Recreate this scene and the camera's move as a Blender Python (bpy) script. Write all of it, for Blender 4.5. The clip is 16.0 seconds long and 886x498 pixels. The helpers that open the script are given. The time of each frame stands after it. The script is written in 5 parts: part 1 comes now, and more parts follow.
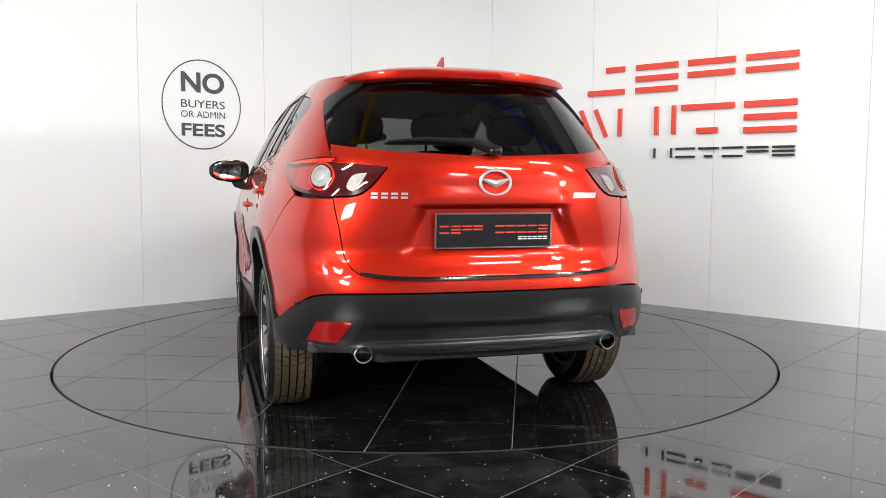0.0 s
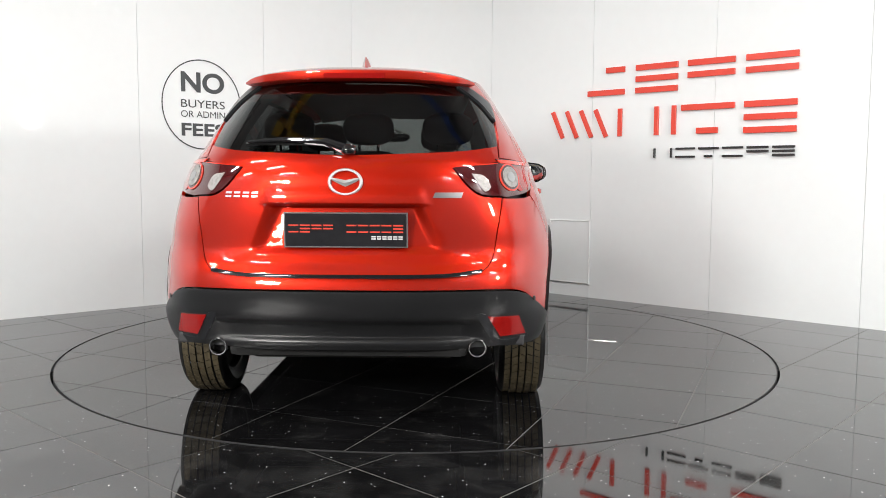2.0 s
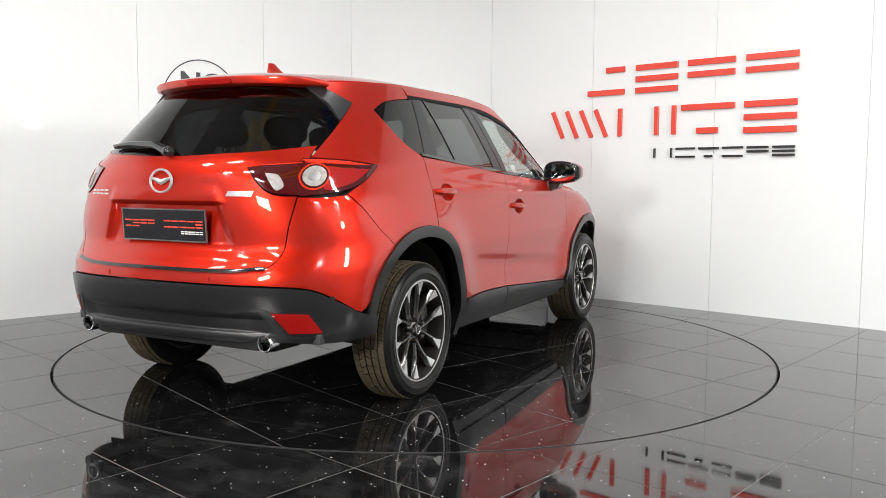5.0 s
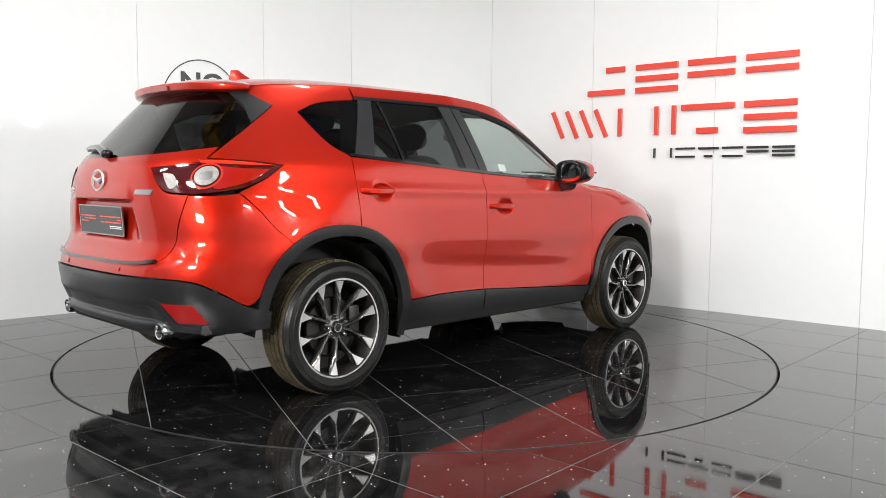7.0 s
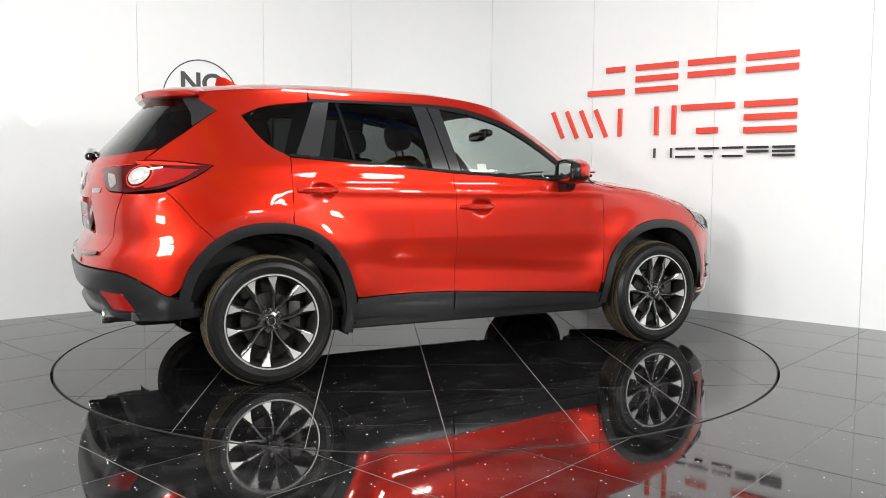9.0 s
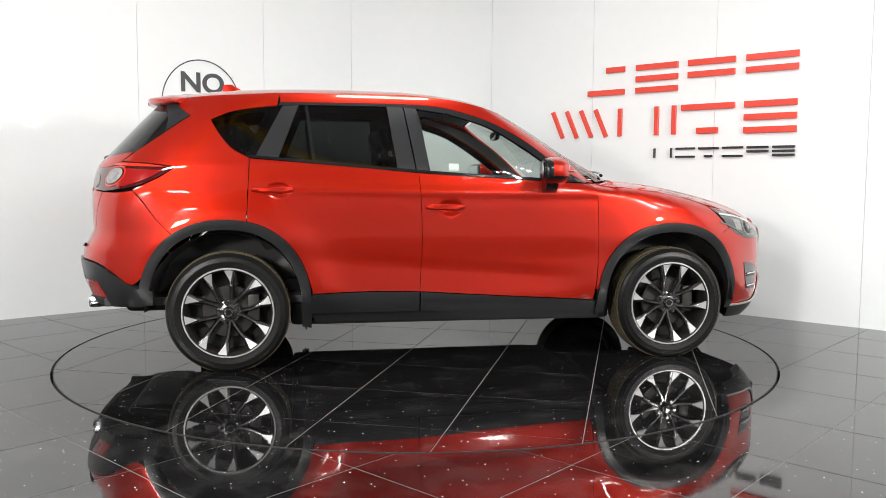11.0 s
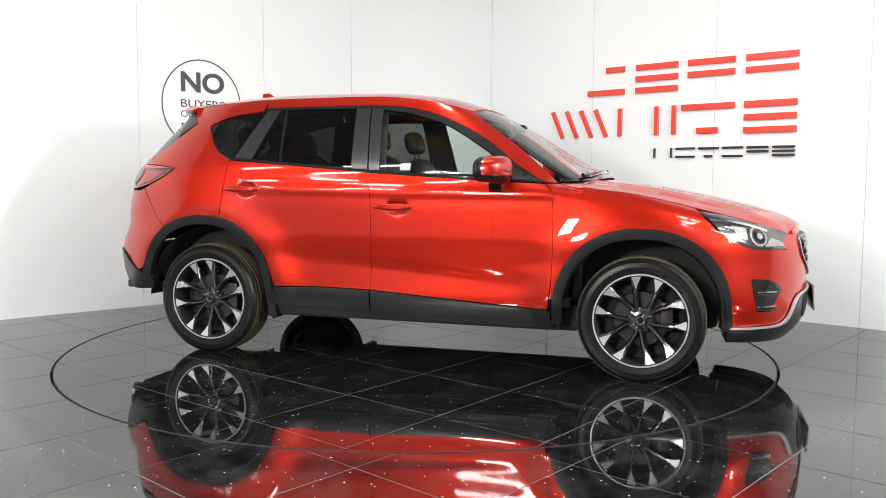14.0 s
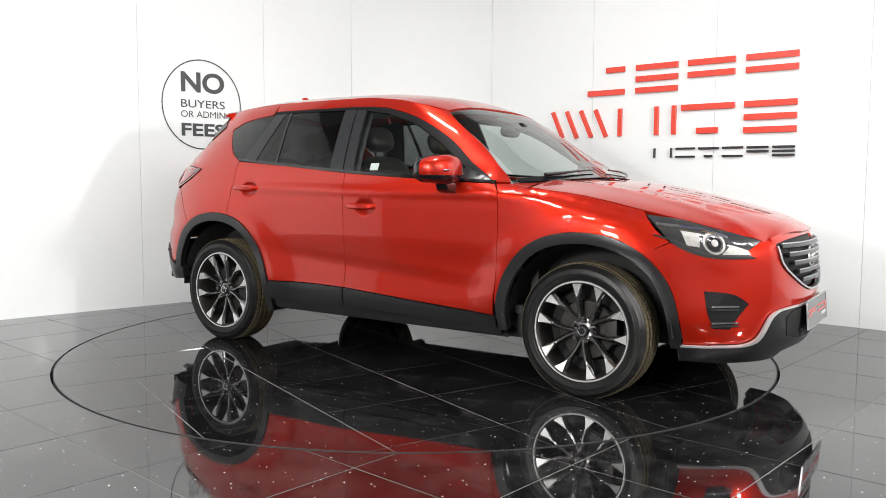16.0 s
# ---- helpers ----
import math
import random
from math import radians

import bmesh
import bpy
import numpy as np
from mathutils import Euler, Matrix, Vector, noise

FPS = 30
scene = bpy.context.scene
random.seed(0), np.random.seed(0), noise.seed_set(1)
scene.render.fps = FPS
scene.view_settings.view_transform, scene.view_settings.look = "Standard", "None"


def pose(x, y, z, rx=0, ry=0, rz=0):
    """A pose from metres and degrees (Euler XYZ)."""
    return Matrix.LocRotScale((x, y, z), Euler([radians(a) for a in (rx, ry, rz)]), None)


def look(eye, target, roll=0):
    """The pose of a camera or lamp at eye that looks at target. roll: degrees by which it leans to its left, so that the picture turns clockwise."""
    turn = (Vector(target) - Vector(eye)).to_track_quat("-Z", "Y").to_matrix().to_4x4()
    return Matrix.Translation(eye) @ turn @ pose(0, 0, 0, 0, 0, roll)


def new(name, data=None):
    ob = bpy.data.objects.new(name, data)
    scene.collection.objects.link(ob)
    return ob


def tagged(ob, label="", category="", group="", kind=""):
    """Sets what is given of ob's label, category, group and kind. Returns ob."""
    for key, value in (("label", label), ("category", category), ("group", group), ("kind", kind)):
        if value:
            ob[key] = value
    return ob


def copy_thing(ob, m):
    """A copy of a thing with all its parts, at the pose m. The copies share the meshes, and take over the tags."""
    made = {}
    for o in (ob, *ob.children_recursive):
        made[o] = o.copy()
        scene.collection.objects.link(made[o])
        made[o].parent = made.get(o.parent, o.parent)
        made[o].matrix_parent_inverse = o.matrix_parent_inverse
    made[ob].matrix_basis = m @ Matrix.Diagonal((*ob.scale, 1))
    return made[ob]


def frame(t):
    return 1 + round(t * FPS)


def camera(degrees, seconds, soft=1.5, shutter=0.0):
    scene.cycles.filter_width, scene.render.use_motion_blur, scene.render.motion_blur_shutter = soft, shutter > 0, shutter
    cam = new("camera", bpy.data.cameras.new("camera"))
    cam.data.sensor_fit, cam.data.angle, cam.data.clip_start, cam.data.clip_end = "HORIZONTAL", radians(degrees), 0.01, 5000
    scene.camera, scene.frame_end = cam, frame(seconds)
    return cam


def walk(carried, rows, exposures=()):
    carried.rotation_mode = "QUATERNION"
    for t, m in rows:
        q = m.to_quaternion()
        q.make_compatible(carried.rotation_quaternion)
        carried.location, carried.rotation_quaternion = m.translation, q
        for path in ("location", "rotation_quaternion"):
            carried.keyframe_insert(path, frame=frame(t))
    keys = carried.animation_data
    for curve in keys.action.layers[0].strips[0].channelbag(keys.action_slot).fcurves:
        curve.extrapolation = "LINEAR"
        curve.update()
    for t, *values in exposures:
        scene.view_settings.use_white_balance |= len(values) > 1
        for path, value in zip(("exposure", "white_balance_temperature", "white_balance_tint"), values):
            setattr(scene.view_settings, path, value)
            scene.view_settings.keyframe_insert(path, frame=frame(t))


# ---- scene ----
cam = camera(56.69, 16.0, soft=0.85)
EYE, AIM = (0, -5.531, 1.110), (0.14074, -0.55029, 0.68922)
PATH = [(0.0, look(EYE, AIM, 0.27)), (16.0, look(EYE, AIM, 0.27))]
walk(cam, PATH, exposures=[(0.0, 0.05), (9.0, 0.08), (12.5, 0.12), (16.0, 0.2)])

# ---- light ----
world = bpy.data.worlds.new("world")
scene.world = world
world.use_nodes = True
world.node_tree.nodes["Background"].inputs[0].default_value = (.9, .95, 1, 1)
world.node_tree.nodes["Background"].inputs[1].default_value = .05

CEILING = 4.3


def area_lamp(name, eye, target, sx, sy, watts, colour=(1, .98, .96)):
    data = bpy.data.lights.new(name, "AREA")
    data.shape, data.size, data.size_y, data.energy, data.color = "RECTANGLE", sx, sy, watts, colour
    ob = new(name, data)
    ob.matrix_world = look(eye, target)
    return ob


STRIP_POWER = 68
# strip lamps under the ceiling: place, turn in degrees
STRIPS = [(x, y) for y in (-6.8, -5.0, -3.2) for x in (-5.0, -3.0, 3.0, 5.0) if abs(x) - y < 10.5] + [(0, -.3)]
for sx_, sy_ in STRIPS:
    area_lamp("strip_light", (sx_, sy_, CEILING - .13), (sx_, sy_, 0), .85, .12, STRIP_POWER)

# two unseen flood lamps, the second added to brighten the car: place, aim, watts
FLOODS = [((4.7, -4.6, 2.1), (.3, .9, .7), 150, .24, .5), ((-2.7, -6.0, 2.0), (.9, 1.0, .7), 185, .8, .6)]
for eye_, aim_, watts_, wide_, tall_ in FLOODS:
    area_lamp("flood_light", eye_, aim_, wide_, tall_, watts_, (1, .975, .94))

# ---- materials ----


def material(name, colour, rough=.5, metal=0., coat=0., ior=1.5, vary=.0, scale=8., bump=0., bump_scale=200., rough_vary=0., emit=0., emit_colour=None, object_random=0.):
    """A surface with two scales of variation in colour and gloss, and fine relief."""
    m = bpy.data.materials.new(name)
    m.use_nodes = True
    nt = m.node_tree
    b = nt.nodes["Principled BSDF"]
    b.inputs["Base Color"].default_value = (*colour, 1)
    b.inputs["Roughness"].default_value = rough
    b.inputs["Metallic"].default_value = metal
    b.inputs["IOR"].default_value = ior
    b.inputs["Coat Weight"].default_value = coat
    b.inputs["Coat Roughness"].default_value = .02
    if emit:
        b.inputs["Emission Color"].default_value = (*(emit_colour or colour), 1)
        b.inputs["Emission Strength"].default_value = emit
    co = nt.nodes.new("ShaderNodeTexCoord")
    if vary or rough_vary:
        n1 = nt.nodes.new("ShaderNodeTexNoise")
        n1.inputs["Scale"].default_value, n1.inputs["Detail"].default_value = scale, 6
        n2 = nt.nodes.new("ShaderNodeTexNoise")
        n2.inputs["Scale"].default_value, n2.inputs["Detail"].default_value = scale * 14, 3
        mix = nt.nodes.new("ShaderNodeMath")
        mix.operation = "MULTIPLY_ADD"
        mix.inputs[1].default_value = .45
        for n in (n1, n2):
            nt.links.new(co.outputs["Object"], n.inputs["Vector"])
        nt.links.new(n2.outputs["Fac"], mix.inputs[0])
        nt.links.new(n1.outputs["Fac"], mix.inputs[2])
        if vary:
            r = nt.nodes.new("ShaderNodeMapRange")
            r.inputs["From Min"].default_value, r.inputs["From Max"].default_value = .45, 1.0
            r.inputs["To Min"].default_value, r.inputs["To Max"].default_value = 1 - vary, 1 + vary
            hsv = nt.nodes.new("ShaderNodeHueSaturation")
            hsv.inputs["Color"].default_value = (*colour, 1)
            nt.links.new(mix.outputs[0], r.inputs["Value"])
            if object_random:
                info = nt.nodes.new("ShaderNodeObjectInfo")
                mul = nt.nodes.new("ShaderNodeMapRange")
                mul.inputs["To Min"].default_value, mul.inputs["To Max"].default_value = 1 - object_random, 1 + object_random
                nt.links.new(info.outputs["Random"], mul.inputs["Value"])
                both = nt.nodes.new("ShaderNodeMath")
                both.operation = "MULTIPLY"
                nt.links.new(r.outputs[0], both.inputs[0])
                nt.links.new(mul.outputs[0], both.inputs[1])
                nt.links.new(both.outputs[0], hsv.inputs["Value"])
            else:
                nt.links.new(r.outputs[0], hsv.inputs["Value"])
            nt.links.new(hsv.outputs[0], b.inputs["Base Color"])
        if rough_vary:
            r = nt.nodes.new("ShaderNodeMapRange")
            r.inputs["From Min"].default_value, r.inputs["From Max"].default_value = .5, .95
            r.inputs["To Min"].default_value, r.inputs["To Max"].default_value = max(.0, rough - rough_vary), rough + rough_vary
            nt.links.new(mix.outputs[0], r.inputs["Value"])
            nt.links.new(r.outputs[0], b.inputs["Roughness"])
    if bump:
        n3 = nt.nodes.new("ShaderNodeTexNoise")
        n3.inputs["Scale"].default_value, n3.inputs["Detail"].default_value = bump_scale, 4
        nt.links.new(co.outputs["Object"], n3.inputs["Vector"])
        bp = nt.nodes.new("ShaderNodeBump")
        bp.inputs["Strength"].default_value, bp.inputs["Distance"].default_value = bump, .002
        nt.links.new(n3.outputs["Fac"], bp.inputs["Height"])
        nt.links.new(bp.outputs[0], b.inputs["Normal"])
    return m


def glass_material(name, tint, ior=1.5):
    """A thin pane: clear or tinted, with a mirror gloss that grows at grazing angles."""
    m = bpy.data.materials.new(name)
    m.use_nodes = True
    nt = m.node_tree
    nt.nodes.clear()
    out = nt.nodes.new("ShaderNodeOutputMaterial")
    mix = nt.nodes.new("ShaderNodeMixShader")
    tr = nt.nodes.new("ShaderNodeBsdfTransparent")
    tr.inputs[0].default_value = (*tint, 1)
    gl = nt.nodes.new("ShaderNodeBsdfGlossy")
    gl.inputs["Roughness"].default_value = .01
    fr = nt.nodes.new("ShaderNodeLayerWeight")
    fr.inputs[0].default_value = .5
    pw = nt.nodes.new("ShaderNodeMath")
    pw.operation, pw.inputs[1].default_value = "POWER", 3.6
    ma = nt.nodes.new("ShaderNodeMath")
    ma.operation, ma.inputs[1].default_value, ma.inputs[2].default_value = "MULTIPLY_ADD", .9, .05
    nt.links.new(fr.outputs["Facing"], pw.inputs[0])
    nt.links.new(pw.outputs[0], ma.inputs[0])
    nt.links.new(ma.outputs[0], mix.inputs[0])
    nt.links.new(tr.outputs[0], mix.inputs[1])
    nt.links.new(gl.outputs[0], mix.inputs[2])
    nt.links.new(mix.outputs[0], out.inputs[0])
    return m


def granite_material(name, rough, dust_from, dust_most, gloss):
    """Polished black granite with bright flecks and dusty smears."""
    m = material(name, (.006, .006, .0065), rough, ior=gloss, vary=.35, scale=2.2, rough_vary=rough * .9, object_random=.25)
    nt = m.node_tree
    b = nt.nodes["Principled BSDF"]
    co = nt.nodes.new("ShaderNodeTexCoord")
    vor = nt.nodes.new("ShaderNodeTexVoronoi")
    vor.inputs["Scale"].default_value = 34
    nt.links.new(co.outputs["Object"], vor.inputs["Vector"])
    less = nt.nodes.new("ShaderNodeMath")
    less.operation = "LESS_THAN"
    nt.links.new(vor.outputs["Distance"], less.inputs[0])
    pick = nt.nodes.new("ShaderNodeSeparateColor")
    nt.links.new(vor.outputs["Color"], pick.inputs[0])
    size = nt.nodes.new("ShaderNodeMapRange")
    size.inputs["To Min"].default_value, size.inputs["To Max"].default_value = .06, .125
    nt.links.new(pick.outputs[1], size.inputs["Value"])
    nt.links.new(size.outputs[0], less.inputs[1])
    rare = nt.nodes.new("ShaderNodeMath")
    rare.operation = "GREATER_THAN"
    rare.inputs[1].default_value = .6
    nt.links.new(pick.outputs[0], rare.inputs[0])
    fleck = nt.nodes.new("ShaderNodeMath")
    fleck.operation = "MULTIPLY"
    nt.links.new(less.outputs[0], fleck.inputs[0])
    nt.links.new(rare.outputs[0], fleck.inputs[1])
    # dusty smears
    n = nt.nodes.new("ShaderNodeTexNoise")
    n.inputs["Scale"].default_value, n.inputs["Detail"].default_value, n.inputs["Roughness"].default_value = 5, 9, .72
    nt.links.new(co.outputs["Object"], n.inputs["Vector"])
    dust = nt.nodes.new("ShaderNodeMapRange")
    dust.inputs["From Min"].default_value, dust.inputs["From Max"].default_value = dust_from, .8
    dust.inputs["To Max"].default_value = dust_most
    nt.links.new(n.outputs["Fac"], dust.inputs["Value"])
    old = b.inputs["Base Color"].links[0].from_socket
    m1 = nt.nodes.new("ShaderNodeMix")
    m1.data_type = "RGBA"
    m1.inputs["B"].default_value = (.5, .5, .48, 1)
    nt.links.new(dust.outputs[0], m1.inputs["Factor"])
    nt.links.new(old, m1.inputs["A"])
    m2 = nt.nodes.new("ShaderNodeMix")
    m2.data_type = "RGBA"
    m2.inputs["B"].default_value = (.9, .9, .92, 1)
    nt.links.new(fleck.outputs[0], m2.inputs["Factor"])
    nt.links.new(m1.outputs["Result"], m2.inputs["A"])
    nt.links.new(m2.outputs["Result"], b.inputs["Base Color"])
    return m


M_WALL = material("white_panel", (.775, .812, .818), .42, coat=.12, vary=.02, scale=.8, rough_vary=.06, ior=1.4)
M_CORNER = material("white_corner_panel", (.775, .812, .818), .6, vary=.02, scale=.8, ior=1.35)
M_JOINT = material("wall_joint", (.74, .76, .76), .5)
M_GREY = material("grey_wall", (.3, .3, .305), .7, vary=.15, scale=1)
M_CEIL = material("dark_ceiling", (.22, .22, .225), .8, vary=.2, scale=1)
M_TILE = granite_material("black_granite", .028, .54, .09, 1.6)
M_TILE_WORN = granite_material("worn_black_granite", .038, .46, .055, 1.68)
M_GROUT = material("grout", (.15, .15, .145), .8, vary=.2, scale=20)
M_GAP = material("gap_black", (.004, .004, .004), .7)
M_RED_SIGN = material("red_acrylic", (.70, .06, .035), .3, vary=.04, scale=3)
M_BLACK_SIGN = material("black_acrylic", (.02, .021, .022), .35, vary=.1, scale=3)
M_DECAL = material("charcoal_vinyl", (.05, .056, .06), .5, vary=.1, scale=4)
M_LAMP = material("lamp_diffuser", (1, 1, 1), .5, emit=14, emit_colour=(1, .97, .93))
M_EDGE = material("dark_steel", (.07, .07, .072), .4, metal=.6)
M_YELLOW = material("yellow_steel", (.52, .33, .03), .5, vary=.1, scale=4)
M_BLUE = material("blue_steel", (.03, .09, .32), .5, vary=.1, scale=4)
M_STEEL = material("painted_steel", (.35, .35, .36), .5, vary=.1)
M_PAINT = material("red_car_paint", (.425, .0145, .0048), .34, metal=.58, coat=1, vary=.05, scale=900)
M_PAINT.node_tree.nodes["Principled BSDF"].inputs["Specular IOR Level"].default_value = 0
M_PAINT.node_tree.nodes["Principled BSDF"].inputs["Coat IOR"].default_value = 1.52
M_CLAD = material("black_plastic", (.012, .0122, .013), .28, vary=.15, scale=6, bump=.08, bump_scale=900)
M_TRIM = material("gloss_black", (.008, .008, .009), .08, coat=.6)
M_SEAL = material("black_seal", (.007, .007, .0075), .55, ior=1.22, vary=.1, scale=30)
M_BOWL = material("lamp_bowl", (.30, .29, .28), .5, metal=.35, vary=.3, scale=60)
M_PILLAR = material("satin_black", (.016, .017, .019), .3, vary=.08, scale=30)
M_RUBBER = material("rubber", (.007, .007, .007), .34, ior=1.36, vary=.2, scale=20, bump=.2, bump_scale=300)
M_TREAD = material("brown_tread", (.072, .056, .029), .75, vary=.45, scale=9, bump=.3, bump_scale=200)
M_GUN = material("gunmetal", (.17, .168, .168), .2, metal=.95, coat=.5, vary=.06, scale=40)
M_ALLOY = material("machined_alloy", (.62, .62, .62), .34, metal=.7, vary=.05, scale=60)
M_CHROME = material("chrome", (.85, .85, .87), .05, metal=1)
M_DARKMETAL = material("dark_metal", (.045, .042, .04), .45, metal=.7, vary=.3, scale=15)
M_LENS = material("red_lens", (.29, .006, .005), .06, coat=1)
M_LENS_DARK = material("smoked_red_lens", (.055, .003, .004), .05, coat=1)
M_BARRED = material("bright_red_lens", (.62, .03, .012), .08, coat=1)
M_HEAD = material("lamp_housing", (.06, .062, .064), .12, metal=.6, coat=1)
M_LEATHER = material("black_leather", (.022, .021, .02), .45, vary=.15, scale=20, bump=.2, bump_scale=350)
M_TRIMGREY = material("cabin_trim", (.03, .03, .032), .65, vary=.1, scale=20)
M_HEADLINER = material("headliner", (.35, .34, .32), .9, vary=.05, scale=40)
M_UNDER = material("underbody", (.012, .012, .012), .7, vary=.3, scale=8)
M_PLATE = material("plate_black", (.016, .016, .018), .12, coat=.0, ior=1.5, vary=.2, scale=12)
M_SATIN = material("satin_metal", (.45, .45, .46), .3, metal=1, vary=.05, scale=40)
M_WHITE = material("white_print", (.75, .75, .75), .4)
G_CLEAR = glass_material("clear_glass", (.80, .86, .83))
G_DARK = glass_material("privacy_glass", (.13, .14, .14))
G_MIRROR = material("mirror_glass", (.8, .82, .84), .01, metal=1)

# ---- building helpers ----


def mesh_of(bm, name, mat, smooth=False, angle=None):
    me = bpy.data.meshes.new(name)
    bm.normal_update()
    if smooth:
        for f in bm.faces:
            f.smooth = True
    if angle is not None:
        for e in bm.edges:
            if len(e.link_faces) == 2 and e.calc_face_angle() > radians(angle):
                e.smooth = False
    bm.to_mesh(me)
    bm.free()
    me.materials.append(mat)
    return me


def part(name, bm, mat, parent=None, label="", smooth=True, angle=35, m=None):
    ob = new(name, mesh_of(bm, name, mat, smooth, angle))
    if parent:
        ob.parent = parent
    if m is not None:
        ob.matrix_basis = m
    return tagged(ob, label)


def box(sx, sy, sz, m=None, bevel=0., seg=2):
    """A bevelled box centred on its origin."""
    bm = bmesh.new()
    bmesh.ops.create_cube(bm, size=1, matrix=Matrix.Diagonal((sx, sy, sz, 1)))
    if bevel:
        bmesh.ops.bevel(bm, geom=bm.edges[:], offset=bevel, segments=seg, affect="EDGES", profile=.6)
    if m is not None:
        bmesh.ops.transform(bm, matrix=m, verts=bm.verts)
    return bm


def lathe(profile, n=48, m=None, closed=False):
    """Turns (radius, along) pairs round the y axis."""
    bm = bmesh.new()
    rings = []
    for r, a in profile:
        rings.append([bm.verts.new((r * math.cos(2 * math.pi * i / n), a, r * math.sin(2 * math.pi * i / n))) for i in range(n)])
    pairs = list(zip(rings, rings[1:])) + ([(rings[-1], rings[0])] if closed else [])
    for a, b in pairs:
        for i in range(n):
            bm.faces.new((a[i], a[(i + 1) % n], b[(i + 1) % n], b[i]))
    bmesh.ops.recalc_face_normals(bm, faces=bm.faces)
    if m is not None:
        bmesh.ops.transform(bm, matrix=m, verts=bm.verts)
    return bm


def loft(rows, cap=True, closed=True):
    """Joins rows of equally many points into a skin."""
    bm = bmesh.new()
    vs = [[bm.verts.new(p) for p in r] for r in rows]
    n = len(rows[0])
    for a, b in zip(vs, vs[1:]):
        for i in range(n if closed else n - 1):
            bm.faces.new((a[i], a[(i + 1) % n], b[(i + 1) % n], b[i]))
    if cap:
        bm.faces.new(vs[0][::-1])
        bm.faces.new(vs[-1])
    bmesh.ops.recalc_face_normals(bm, faces=bm.faces)
    return bm


def merge(target, source):
    me = bpy.data.meshes.new("tmp")
    source.to_mesh(me)
    source.free()
    target.from_mesh(me)
    bpy.data.meshes.remove(me)
    return target


def smooth_outline(points, h):
    """A closed outline through points (u, v[, corner]); corners stay sharp, the rest is rounded. Evenly divided at h."""
    n = len(points)
    out = []
    for i in range(n):
        p0, p1, p2, p3 = (points[(i + k) % n] for k in (-1, 0, 1, 2))
        c1, c2 = len(p1) > 2 and p1[2], len(p2) > 2 and p2[2]
        a, b = Vector(p1[:2]), Vector(p2[:2])
        length = (b - a).length
        ta = (b - a) if c1 else (b - Vector(p0[:2])) * (length / max(1e-6, length + (a - Vector(p0[:2])).length))
        tb = (b - a) if c2 else (Vector(p3[:2]) - a) * (length / max(1e-6, length + (Vector(p3[:2]) - b).length))
        k = max(1, round(length / h))
        for j in range(k):
            s = j / k
            out.append(a * ((1 + 2 * s) * (1 - s) ** 2) + ta * (s * (1 - s) ** 2) + b * (s * s * (3 - 2 * s)) + tb * (s * s * (s - 1)))
    return out


def inside(p, poly):
    res = False
    j = len(poly) - 1
    for i in range(len(poly)):
        a, b = poly[i], poly[j]
        if (a[1] > p[1]) != (b[1] > p[1]) and p[0] < (b[0] - a[0]) * (p[1] - a[1]) / (b[1] - a[1]) + a[0]:
            res = not res
        j = i
    return res


def inset_outline(poly, d):
    n = len(poly)
    area = sum(poly[i][0] * poly[(i + 1) % n][1] - poly[(i + 1) % n][0] * poly[i][1] for i in range(n))
    s = 1 if area > 0 else -1
    out = []
    for i in range(n):
        e1 = (poly[i] - poly[i - 1])
        e2 = (poly[(i + 1) % n] - poly[i])
        nn = Vector((0, 0))
        for e in (e1, e2):
            if e.length > 1e-9:
                nn += Vector((-e.y, e.x)).normalized()
        out.append(poly[i] + (nn.normalized() * d * s if nn.length > 1e-6 else nn))
    return out


